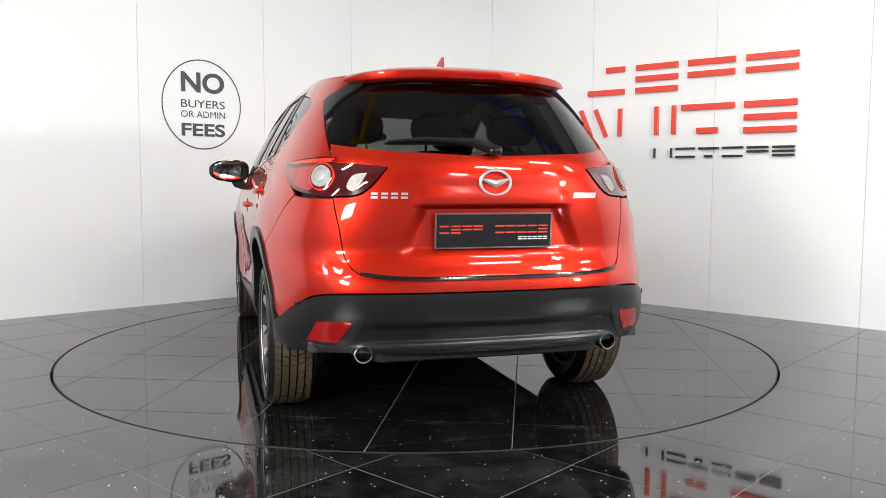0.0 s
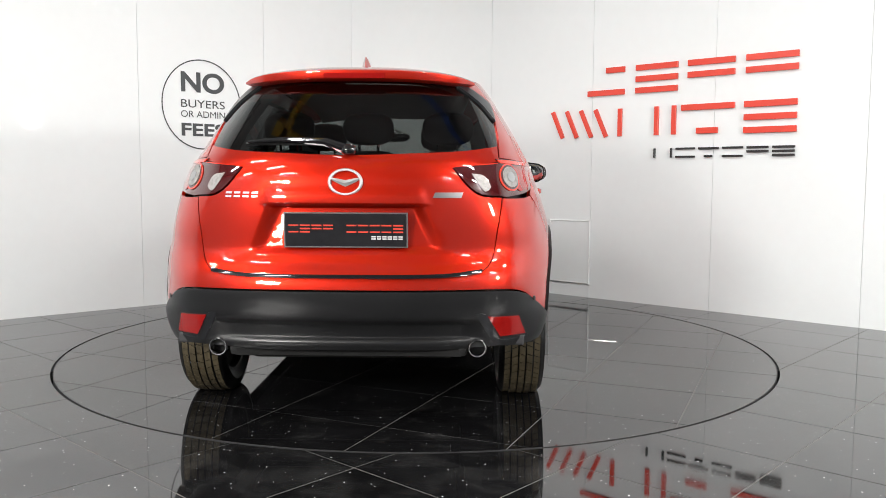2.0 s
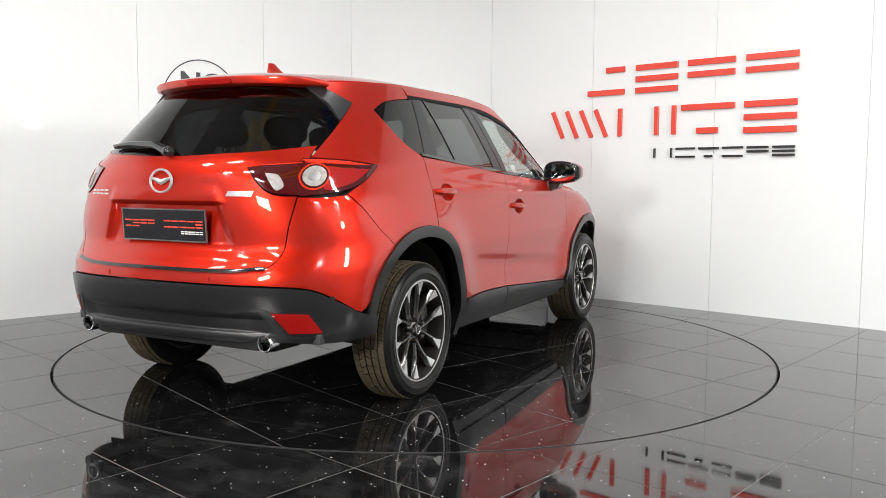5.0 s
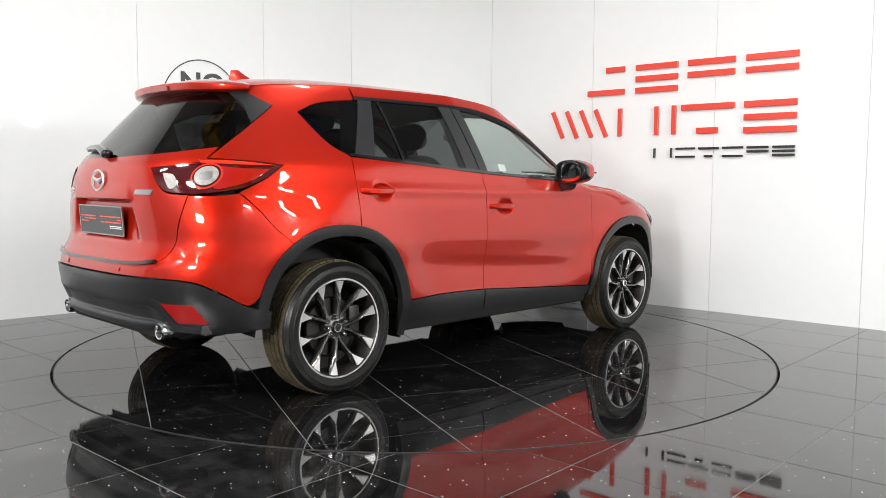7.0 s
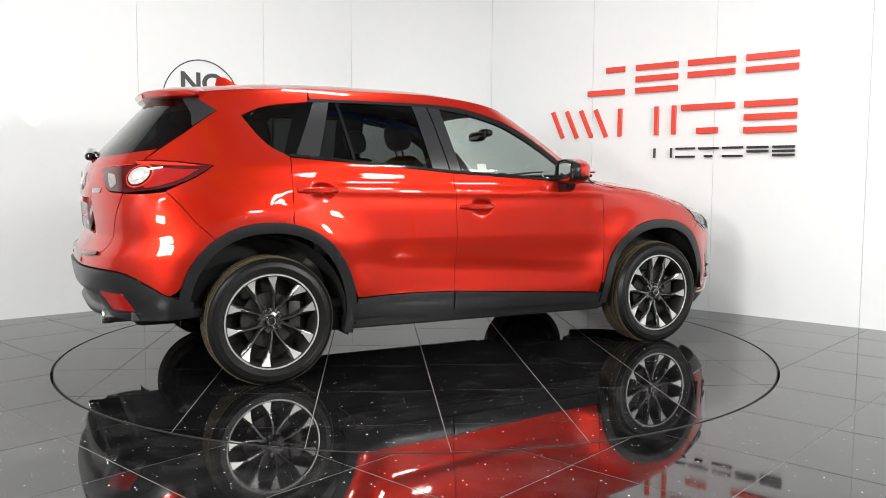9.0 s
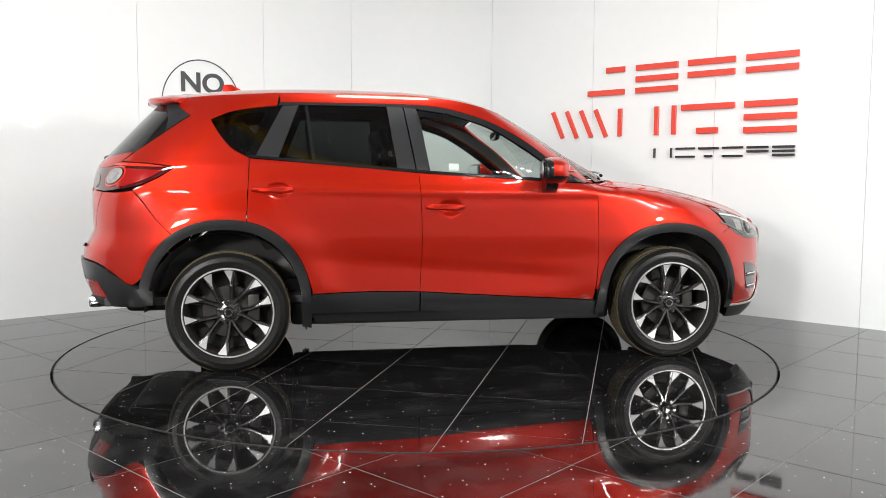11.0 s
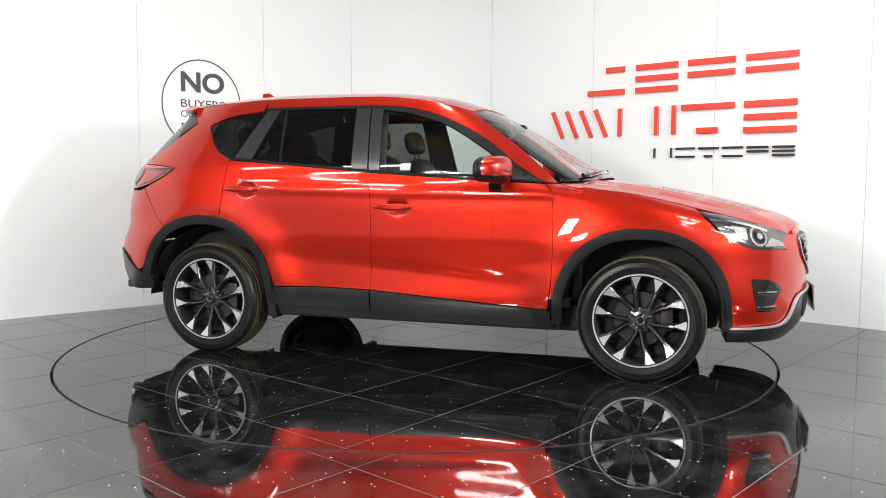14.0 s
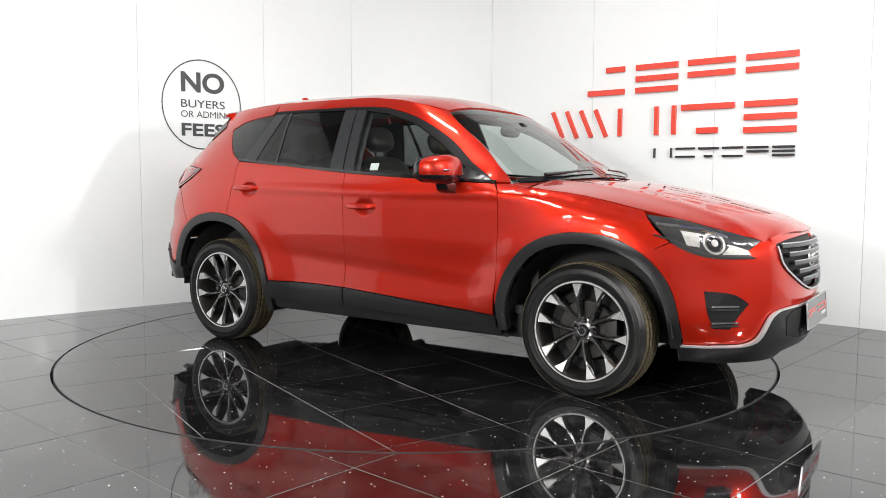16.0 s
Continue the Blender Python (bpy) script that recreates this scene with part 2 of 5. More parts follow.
def panel(name, surface, outline, mat, parent, label="", h=.035, lift=0., thick=.016, gap=.0016, mirror=False, centre=(0, 0, .75), lines=(), probe=.014):
    """A piece of body skin: an outline on a curved surface, with turned-in edges."""
    from mathutils.geometry import delaunay_2d_cdt
    poly = smooth_outline(outline, h)
    if gap:
        poly = inset_outline(poly, gap)
    us, vs_ = [p[0] for p in poly], [p[1] for p in poly]
    pts = [Vector(p) for p in poly]
    nb = len(pts)
    u = min(us) + h / 2
    row = 0
    kept, fold = [], []
    for a, b in lines:
        a, b = Vector(a), Vector(b)
        n = max(1, round((b - a).length / h))
        run = [a + (b - a) * i / n for i in range(n + 1)]
        run = [p for p in run if inside(p, poly)]
        fold += [(len(kept) + i, len(kept) + i + 1) for i in range(len(run) - 1)]
        kept += run
    segs = [(poly[i], poly[(i + 1) % nb]) for i in range(nb)]
    while u < max(us):
        v = min(vs_) + h / 2 + (row % 2) * h / 2
        while v < max(vs_):
            p = Vector((u, v))
            if inside(p, poly):
                near = 9.
                for a, b in segs:
                    d = b - a
                    s = min(1, max(0, (p - a).dot(d) / max(1e-12, d.length_squared)))
                    near = min(near, (a + d * s - p).length_squared)
                    if near < (h * .45) ** 2:
                        break
                if near >= (h * .45) ** 2:
                    pts.append(p)
            v += h
        u += h * .87
        row += 1
    if kept:
        pts = pts[:nb] + [p for p in pts[nb:] if all((p - q).length_squared > (h * .45) ** 2 for q in kept)]
        fold = [(a + len(pts), b + len(pts)) for a, b in fold]
        pts += kept
    verts, _, faces, orig, _, _ = delaunay_2d_cdt(pts, fold, [list(range(nb))], 1, 1e-6)
    spots, norms = [], []
    c = Vector(centre)
    for p in verts:
        e = probe
        q = surface(p[0], p[1])
        n = (surface(p[0] + e, p[1]) - surface(p[0] - e, p[1])).cross(surface(p[0], p[1] + e) - surface(p[0], p[1] - e))
        n = n.normalized() if n.length > 1e-12 else (q - c).normalized()
        away = Vector((q.x - c.x - (q.x - c.x) * .6 * (abs(q.y) > .5), q.y, q.z - c.z))
        if n.dot(away) < 0:
            n = -n
        q = q + n * lift
        if mirror:
            q.y, n.y = -q.y, -n.y
        spots.append(q)
        norms.append(n)
    rim = {}
    for f in faces:
        for i in range(len(f)):
            k = (f[i], f[(i + 1) % len(f)])
            if (k[1], k[0]) in rim:
                del rim[(k[1], k[0])]
            else:
                rim[k] = True
    all_v, all_f, all_n = list(spots), [], list(norms)
    for f in faces:
        a, b, cc = (spots[i] for i in f[:3])
        all_f.append(list(f) if (b - a).cross(cc - a).dot(norms[f[0]]) > 0 else list(f)[::-1])
    if thick:
        low, top = {}, {}
        for k in rim:
            for i in k:
                if i not in low:
                    top[i] = len(all_v)
                    all_v.append(spots[i])
                    low[i] = len(all_v)
                    all_v.append(spots[i] - norms[i] * thick)
                    all_n += [Vector((0, 0, 0)), Vector((0, 0, 0))]
        for a, b in rim:
            all_f.append([top[a], low[a], low[b], top[b]] if not mirror else [top[b], low[b], low[a], top[a]])
    me = bpy.data.meshes.new(name)
    me.from_pydata(all_v, [], all_f)
    me.polygons.foreach_set("use_smooth", [True] * len(me.polygons))
    me.normals_split_custom_set_from_vertices(all_n)
    me.materials.append(mat)
    ob = new(name, me)
    ob.parent = parent
    return tagged(ob, label)


def text_mesh(words, size, depth, mat, name, bold=0.):
    cu = bpy.data.curves.new("text", "FONT")
    cu.body, cu.size, cu.extrude, cu.offset = words, size, depth, bold
    tmp = new("text", cu)
    me = bpy.data.meshes.new_from_object(tmp.evaluated_get(bpy.context.evaluated_depsgraph_get()))
    bpy.data.objects.remove(tmp)
    bpy.data.curves.remove(cu)
    me.materials.clear()
    me.materials.append(mat)
    me.name = name
    return me


# ---- the room ----
CORNER = Vector((.032, 3.62, 0))
ALONG_R, IN_R = Vector((.734, -.679, 0)), Vector((-.679, -.734, 0))
ALONG_L, IN_L = Vector((-.774, -.633, 0)), Vector((.633, -.774, 0))


def wall_frame(along, inward, u, z, out):
    """A pose on a wall: x along it as one faces it, y up, z out of the wall."""
    x = Vector((0, 0, 1)).cross(inward)
    p = CORNER + along * u + inward * out + Vector((0, 0, z))
    m = Matrix((x, Vector((0, 0, 1)), inward)).transposed().to_4x4()
    m.translation = p
    return m


def build_wall(name, along, inward, seams, label):
    """White cladding panels side by side on a thick backing wall."""
    back = box(11, CEILING + .2, .15, Matrix.Translation((0, 0, 0)))
    ob = part(name, back, M_JOINT, None, label, smooth=False, m=wall_frame(along, inward, 5.3, CEILING / 2, -.10))
    tagged(ob, category="wall", kind="structure")
    for a, b in zip(seams, seams[1:]):
        bm = box(b - a - .0025, CEILING, .022, None, .0006, 1)
        pn = part("panel", bm, M_WALL, ob, smooth=False)
        pn.matrix_basis = ob.matrix_basis.inverted() @ wall_frame(along, inward, (a + b) / 2, CEILING / 2, -.011)
    return ob


build_wall("wall_east", ALONG_R, IN_R, [.952, 2.143, 3.321, 4.51, 5.7, 6.9, 8.1, 9.3, 10.5], "wall of glossy white cladding panels")
build_wall("wall_west", ALONG_L, IN_L, [.952, 1.95, 3.145, 4.34, 5.54, 6.74, 7.94, 9.14, 10.4], "wall of glossy white cladding panels")
bend_rows = []
TAN_ = .95
half_ = math.acos(max(-1, min(1, ALONG_R.dot(ALONG_L)))) / 2
rad_ = TAN_ * math.tan(half_)
hub_ = CORNER + (ALONG_R + ALONG_L).normalized() * (TAN_ / math.cos(half_))
p0_, p1_ = CORNER + ALONG_L * TAN_ - hub_, CORNER + ALONG_R * TAN_ - hub_
for i in range(33):
    q = p0_.slerp(p1_, i / 32).normalized()
    bend_rows.append([hub_ + q * rad_, hub_ + q * rad_ + Vector((0, 0, CEILING)), hub_ + q * (rad_ + .022) + Vector((0, 0, CEILING)), hub_ + q * (rad_ + .022)])
tagged(part("wall_corner", loft(bend_rows), M_CORNER, None, "curved white panel in the corner of the walls", angle=40), category="wall", kind="structure")
for nm, start, d in (("wall_south", CORNER + ALONG_R * 10.3, ALONG_L), ("wall_north", CORNER + ALONG_L * 10.3, ALONG_R)):
    mid = start + d * 5.3
    a = math.atan2(d.y, d.x)
    w = part(nm, box(11.2, .15, CEILING + .2), M_GREY, None, "plain grey wall at the back of the showroom", smooth=False,
             m=Matrix.Translation((mid.x, mid.y, CEILING / 2)) @ Matrix.Rotation(a, 4, "Z"))
    tagged(w, category="wall", kind="structure")
MID = CORNER + (ALONG_R + ALONG_L) * 5.2
TURN = math.atan2(ALONG_R.y, ALONG_R.x)
tagged(part("ceiling", box(11.4, 11.4, .15), M_CEIL, None, "grey showroom ceiling", smooth=False,
            m=Matrix.Translation((MID.x, MID.y, CEILING + .18)) @ Matrix.Rotation(TURN, 4, "Z")), category="ceiling", kind="structure")


def roof_beam(x, y, turn, length, mat, label):
    """A painted I-beam under the ceiling."""
    ob = tagged(new("roof_beam"), label, "roof beam", "painted beams under the ceiling")
    ob.matrix_basis = pose(x, y, CEILING - .0, 0, 0, turn)
    part("flange", box(length, .16, .014, Matrix.Translation((0, 0, .093)), .002, 1), mat, ob, smooth=False)
    part("flange", box(length, .16, .014, Matrix.Translation((0, 0, -.093)), .002, 1), mat, ob, smooth=False)
    part("web", box(length, .012, .172), mat, ob, smooth=False)


for bx_, by_, bt_ in ((-1.2, -1.2, 42), (1.4, -3.3, 42), (-.6, -5.5, 42), (0, -3.3, -42)):
    roof_beam(bx_, by_, bt_, 5.6, M_YELLOW, "yellow painted steel roof beam")
for bx_, by_ in ((-2.4, -3.3), (2.4, -1.3), (0, -7.6)):
    roof_beam(bx_, by_, 0, 3.6, M_BLUE, "blue painted steel roof beam")


def strip_fixture():
    ob = tagged(new("strip_lamp"), "white fluorescent strip lamp under the ceiling", "ceiling lamp", "strip lamps under the ceiling")
    part("housing", box(.95, .18, .06, Matrix.Translation((0, 0, .03)), .008), M_STEEL, ob, smooth=False)
    part("diffuser", box(.87, .13, .03, Matrix.Translation((0, 0, -.012)), .008), M_LAMP, ob, "glowing white diffuser", smooth=False)
    part("hanger", box(.02, .02, .09, Matrix.Translation((0, 0, .095))), M_STEEL, ob, smooth=False)
    return ob


first = strip_fixture()
for i, (sx_, sy_) in enumerate(STRIPS):
    if i == 0:
        first.matrix_basis = pose(sx_, sy_, CEILING - .08)
    else:
        copy_thing(first, pose(sx_, sy_, CEILING - .08))


def flood_fixture(eye, aim, wide, tall):
    ob = tagged(new("flood_lamp"), "black flood lamp on a tripod stand, added out of view", "studio lamp", "flood lamps on stands")
    ob.matrix_basis = pose(eye[0], eye[1], 0)
    local = Matrix.Translation((-eye[0], -eye[1], 0)) @ look(eye, aim)
    # head, pole and legs are added out of view to carry the light
    part("head", box(wide + .08, tall + .08, .12, local @ Matrix.Translation((0, 0, .075)), .02), M_BLACK_SIGN, ob, smooth=False)
    part("pole", box(.035, .035, eye[2] - .1, Matrix.Translation((0, 0, (eye[2] - .1) / 2 + .02)), .01), M_BLACK_SIGN, ob, smooth=False)
    for k in range(3):
        a = radians(120 * k + 20)
        part("leg", box(.5, .025, .025, Matrix.Rotation(a, 4, "Z") @ Matrix.Translation((.22, 0, .12)) @ Matrix.Rotation(radians(25), 4, "Y"), .006), M_BLACK_SIGN, ob, smooth=False)


for eye_, aim_, watts_, wide_, tall_ in FLOODS:
    flood_fixture(eye_, aim_, wide_, tall_)

# access cover low on the wall
cover = tagged(new("access_cover"), "white rectangular access cover low on the panelled wall", "access panel")
cover.matrix_basis = wall_frame(ALONG_R, IN_R, 1.92, .43, .0)
part("plate", box(.43, .58, .012, Matrix.Translation((0, 0, .006)), .003, 1), M_WALL, cover, smooth=False)
for dx, dy, wx, wy in ((-.220, 0, .010, .60), (.220, 0, .010, .60), (0, .295, .43, .010), (0, -.295, .43, .010)):
    part("trim", box(wx, wy, .016, Matrix.Translation((dx, dy, .008)), .003, 1), M_JOINT, cover, smooth=False)


# ---- signs ----
def wall_sign(name, label, along, inward, u, z, category="sign"):
    ob = tagged(new(name), label, category)
    ob.matrix_basis = wall_frame(along, inward, u, z, .0)
    return ob


def bar(sign, x0, y0, x1, y1, w, mat, depth=.02):
    """A raised straight bar of a sign, from end to end."""
    d = Vector((x1 - x0, y1 - y0, 0))
    m = Matrix.Translation(((x0 + x1) / 2, (y0 + y1) / 2, depth / 2 + .004)) @ Matrix.Rotation(math.atan2(d.y, d.x), 4, "Z")
    part("bar", box(d.length, w, depth, m, .0015, 1), mat, sign, smooth=False)


def tall_mark(sign, u0, u1, z0, z1, kind, mat, w=.05):
    """One mark of the sign: stacked level bars, uprights or slants, in its true place and size."""
    if kind == "three":
        for k in (0, .5, 1):
            bar(sign, u0, z0 + w / 2 + (z1 - z0 - w) * k, u1, z0 + w / 2 + (z1 - z0 - w) * k, w, mat)
    elif kind == "two":
        for k in (.5, 1):
            bar(sign, u0, z0 + w / 2 + (z1 - z0 - w) * k, u1, z0 + w / 2 + (z1 - z0 - w) * k, w, mat)
    elif kind == "foot":
        bar(sign, u0, z0 + w / 2, u1, z0 + w / 2, w, mat)
        bar(sign, u0 + (u1 - u0) * .5, z1 - w / 2, u1, z1 - w / 2, w, mat)
    elif kind == "uprights":
        bar(sign, u0 + w / 2, z0, u0 + w / 2, z1, w * .8, mat)
        bar(sign, u1 - w / 2, z0, u1 - w / 2, z1, w * .8, mat)
    elif kind == "one":
        bar(sign, (u0 + u1) / 2, z0, (u0 + u1) / 2, z1, w * .8, mat)
    elif kind == "top":
        bar(sign, u0, z1 - w / 2, u1, z1 - w / 2, w, mat)
        bar(sign, u0 + (u1 - u0) * .3, z0 + w / 2, u1 - (u1 - u0) * .3, z0 + w / 2, w, mat)
    elif kind == "slants":
        s = (u1 - u0) / 4
        for k in range(4):
            za, zb = z1, z0
            bar(sign, u0 + s * k + .02, za, u0 + s * (k + 1) - .02, zb, w * .8, mat)


red_sign = wall_sign("wall_sign", "raised red bars in two rows on the white wall", ALONG_R, IN_R, 3.0, 1.8)
ROWS_RED = [(2.10, 2.48, 1.885, 2.135, "foot"), (2.59, 2.99, 1.885, 2.135, "three"), (3.08, 3.49, 1.885, 2.135, "two"), (3.58, 3.995, 1.885, 2.135, "two"),
            (1.695, 2.32, 1.51, 1.76, "slants"), (2.415, 2.825, 1.51, 1.76, "uprights"), (2.94, 2.985, 1.51, 1.76, "one"), (3.03, 3.497, 1.51, 1.76, "top"), (3.575, 3.995, 1.50, 1.76, "three")]
for u0, u1, z0, z1, kd in ROWS_RED:
    tall_mark(red_sign, u0 - 3.0, u1 - 3.0, z0 - 1.8, z1 - 1.8, kd, M_RED_SIGN)
black_sign = wall_sign("wall_sign", "row of small raised black bars on the white wall", ALONG_R, IN_R, 3.39, 1.352)
for k, kd in enumerate(("uprights", "frame", "top", "frame", "two", "three")):
    u0 = 2.78 + k * .207 - 3.39
    if kd == "frame":
        for z in (-.035, .035):
            bar(black_sign, u0, z, u0 + .175, z, .017, M_BLACK_SIGN, .015)
    else:
        tall_mark(black_sign, u0, u0 + .175, -.042, .042, kd, M_BLACK_SIGN, .018)

round_sign = wall_sign("round_decal", "charcoal ring with printed words on the white wall", ALONG_L, IN_L, 2.572, 1.77)
ring = bmesh.new()
for i in range(96):
    a0, a1 = 2 * math.pi * i / 96, 2 * math.pi * (i + 1) / 96
    ring.faces.new([ring.verts.new((r * .94 * math.cos(a), r * math.sin(a), .004)) for r, a in ((.400, a0), (.400, a1), (.389, a1), (.389, a0))])
part("ring", ring, M_DECAL, round_sign, smooth=False)
for words, zc, hgt, wid, bold in (("NO", 1.965 - 1.77, .182, .41, .03), ("BUYERS", 1.775 - 1.77, .07, .415, .002), ("OR ADMIN", 1.683 - 1.77, .058, .42, .0), ("FEES", 1.545 - 1.77, .115, .415, .028)):
    me = text_mesh(words, 1.0, .0, M_DECAL, "lettering", bold)
    xs = [v.co.x for v in me.vertices]
    ys = [v.co.y for v in me.vertices]
    kx, ky = wid / (max(xs) - min(xs)), hgt / (max(ys) - min(ys))
    for v in me.vertices:
        v.co = ((v.co.x - (min(xs) + max(xs)) / 2) * kx, (v.co.y - (min(ys) + max(ys)) / 2) * ky, 0)
    ob = new("lettering", me)
    ob.parent = round_sign
    ob.matrix_basis = pose(.008, zc, .004)
    tagged(ob, "charcoal words " + words)

# ---- the car: body surface ----
def smooth_curve(*keys):
    """A smooth function through (position, value) pairs."""
    xs = [k[0] for k in keys]
    ys = [k[1] for k in keys]
    n = len(xs)
    d = [(ys[i + 1] - ys[i]) / (xs[i + 1] - xs[i]) for i in range(n - 1)]
    m = [d[0]] + [0 if d[i - 1] * d[i] <= 0 else 2 * d[i - 1] * d[i] / (d[i - 1] + d[i]) for i in range(1, n - 1)] + [d[-1]]

    def f(x):
        if x <= xs[0]:
            return ys[0] + m[0] * (x - xs[0])
        if x >= xs[-1]:
            return ys[-1] + m[-1] * (x - xs[-1])
        i = 0
        while x > xs[i + 1]:
            i += 1
        h = xs[i + 1] - xs[i]
        s = (x - xs[i]) / h
        return ((1 + 2 * s) * (1 - s) ** 2 * ys[i] + s * (1 - s) ** 2 * h * m[i]
                + s * s * (3 - 2 * s) * ys[i + 1] + s * s * (s - 1) * h * m[i + 1])
    return f


# Half width of the body by height, and how far it reaches backwards and forwards.
half_width = smooth_curve((.2, .84), (.3, .872), (.42, .896), (.5, .893), (.62, .892), (.78, .906), (.93, .906), (1.02, .9), (1.1, .882),
                          (1.18, .862), (1.24, .836), (1.34, .785), (1.45, .725), (1.55, .662), (1.6, .626), (1.64, .585))
reach_back = smooth_curve((.2, 2.09), (.3, 2.15), (.36, 2.19), (.45, 2.215), (.55, 2.25), (.64, 2.262), (.7, 2.25), (.76, 2.215), (.82, 2.197), (1.0, 2.205), (1.1, 2.2),
                          (1.18, 2.178), (1.24, 2.135), (1.37, 2.02), (1.5, 1.9), (1.58, 1.82))
reach_front = smooth_curve((.2, 2.17), (.26, 2.23), (.34, 2.27), (.42, 2.28), (.6, 2.285), (.75, 2.275), (.85, 2.24), (.92, 2.17), (1.0, 2.05), (1.1, 1.9))
reach_screen = smooth_curve((1.0, 1.34), (1.128, 1.11), (1.27, .84), (1.417, .60), (1.559, .33), (1.6, .22))
belt = smooth_curve((-2.0, 1.27), (-1.3, 1.238), (-1.02, 1.216), (-.27, 1.155), (.76, 1.10), (1.2, 1.08))
fender_top = smooth_curve((.8, 1.10), (1.0, 1.072), (1.3, 1.035), (1.65, .955), (1.9, .89), (2.1, .82), (2.28, .75))


back_power = smooth_curve((.3, 9.5), (.5, 11.), (.85, 10.5), (1.0, 8.5), (1.15, 6.6), (1.25, 6.), (1.6, 6.))


def step(a, b, x):
    s = min(1, max(0, (x - a) / (b - a)))
    return s * s * (3 - 2 * s)


def flare(x, z):
    """Swelling of the wings over the wheels."""
    out = 0
    for cx, zr in ((-1.36, .53), (1.35, .50)):
        r = math.hypot(x - cx, z - .345)
        out += .032 * math.exp(-((r - zr) / .13) ** 2) * step(.3, .5, z)
    # hollow under the crease that runs along the lower doors
    d = z - (.655 - .07 * (x + .65))
    out -= .017 * step(.04, -.06, d) * math.exp(min(0, d) / .14) * step(-1.0, -.1, x) * step(.95, .3, x)
    # shoulder line from the headlamp to the tail lamp
    out += .009 * math.exp(-((z - (1.035 + .02 * (x < 0) * abs(x))) / .03) ** 2) * step(1.5, 1.0, abs(x - .1))
    return out


def around(phi, z, front, screen=False):
    """A point of the right-hand body shell: phi 0 at the end of the car, 90 degrees at its side. Distance along and half width."""
    w = half_width(z)
    if front:
        a, nx, ny = (reach_screen(z), 4.2, 2.2) if screen else (reach_front(z), 6.0, 2.3)
    else:
        a, nx, ny = reach_back(z), back_power(z), 3.0
    c, s = max(0, math.cos(phi)), max(0, math.sin(phi))
    return (a if front else -a) * c ** (2 / nx), w * s ** (2 / ny)


def shell_y(x, z):
    """Half width of the body at a place along it and a height."""
    def raw(screen):
        w = half_width(z)
        if x > 0:
            a, nx, ny = (reach_screen(z), 4.2, 2.2) if screen else (reach_front(z), 6.0, 2.3)
        else:
            a, nx, ny = reach_back(z), back_power(z), 3.0
        return w * max(0, 1 - min(1, abs(x) / a) ** nx) ** (1 / ny)
    if x <= 0:
        y = raw(False)
    else:
        k = step(-.05, .05, z - belt(x)) if x < 1.0 else 0
        y = raw(False) * (1 - k) + (raw(True) * k if k else 0)
    if x > .75:
        r = .085
        dz = fender_top(x) - z
        if dz < r:
            y -= r * .9 * (1 - math.sqrt(max(0, 1 - ((r - max(0, dz)) / r) ** 2))) * step(.75, .95, x)
    return y + flare(x, z)


def shell_x(y, z, front=False, screen=False):
    """How far the body reaches at a distance from its middle plane and a height."""
    w = half_width(z)
    if front:
        a, nx, ny = (reach_screen(z), 4.2, 2.2) if screen else (reach_front(z), 6.0, 2.3)
    else:
        a, nx, ny = reach_back(z), back_power(z), 3.0
    x = a * max(0, 1 - min(1, abs(y) / w) ** ny) ** (1 / nx)
    return x if front else -x


def door_hollow(x, z):
    """Cups behind the door handles."""
    out = 0
    for hx, hz in ((-1.06, 1.043), (-.06, .943)):
        r = math.hypot((x - hx) / .078, (z - hz) / .046)
        out += .026 * max(0, 1 - r * r) ** .7 if r < 1 else 0
    return out


def table(front):
    """Even arc lengths round an end of the body, against phi."""
    rows, s, last = [], 0, None
    for i in range(4001):
        ph = math.pi / 2 * i / 4000
        p = Vector(around(ph, .85, front))
        s += (p - last).length if last else 0
        last = p
        rows.append((s, ph))
    return rows


TABLES = {False: table(False), True: table(True)}


def phi_of(s, rows):
    lo, hi = 0, len(rows) - 1
    if s >= rows[-1][0]:
        return rows[-1][1]
    while hi - lo > 1:
        mid = (lo + hi) // 2
        if rows[mid][0] <= s:
            lo = mid
        else:
            hi = mid
    a, b = rows[lo], rows[hi]
    return a[1] + (b[1] - a[1]) * (s - a[0]) / max(1e-12, b[0] - a[0])


def arc_of(phi, rows):
    k = phi / (math.pi / 2) * (len(rows) - 1)
    i = min(len(rows) - 2, int(k))
    return rows[i][0] + (rows[i + 1][0] - rows[i][0]) * (k - i)


def end_place(front, screen):
    def place(s, z):
        ph = phi_of(abs(s), TABLES[front])
        x, y = around(ph, z, front, screen)
        k = step(.35, .8, math.sin(ph))
        if not screen:
            y += flare(x, z) * k
            if front and z > fender_top(x) - .085:
                dz = fender_top(x) - z
                y -= .085 * .9 * (1 - math.sqrt(max(0, 1 - ((.085 - max(0, dz)) / .085) ** 2))) * k
        return Vector((x, -y if s >= 0 else y, z))
    return place


REAR, NOSE, SCREEN = end_place(False, False), end_place(True, False), end_place(True, True)


def DOOR(x, z):
    return Vector((x, -shell_y(x, z) + door_hollow(x, z), z))


def TAIL(s, z):
    """The tailgate with its hollow round the plate and the ledge above it."""
    p = REAR(s, z)
    y = abs(p.y)
    edge = .345 + (1.0 - z) * .42
    hollow = step(.785, .83, z) * (1 - step(.99, 1.006, z)) * step(edge, edge - .075, y) * (.018 + .028 * step(.8, 1.0, z))
    ledge = .009 * step(.996, 1.008, z) * (1 - step(1.03, 1.095, z)) * step(.375 - (z - 1) * .4, .325 - (z - 1) * .4, y)
    p.x += hollow - ledge
    return p


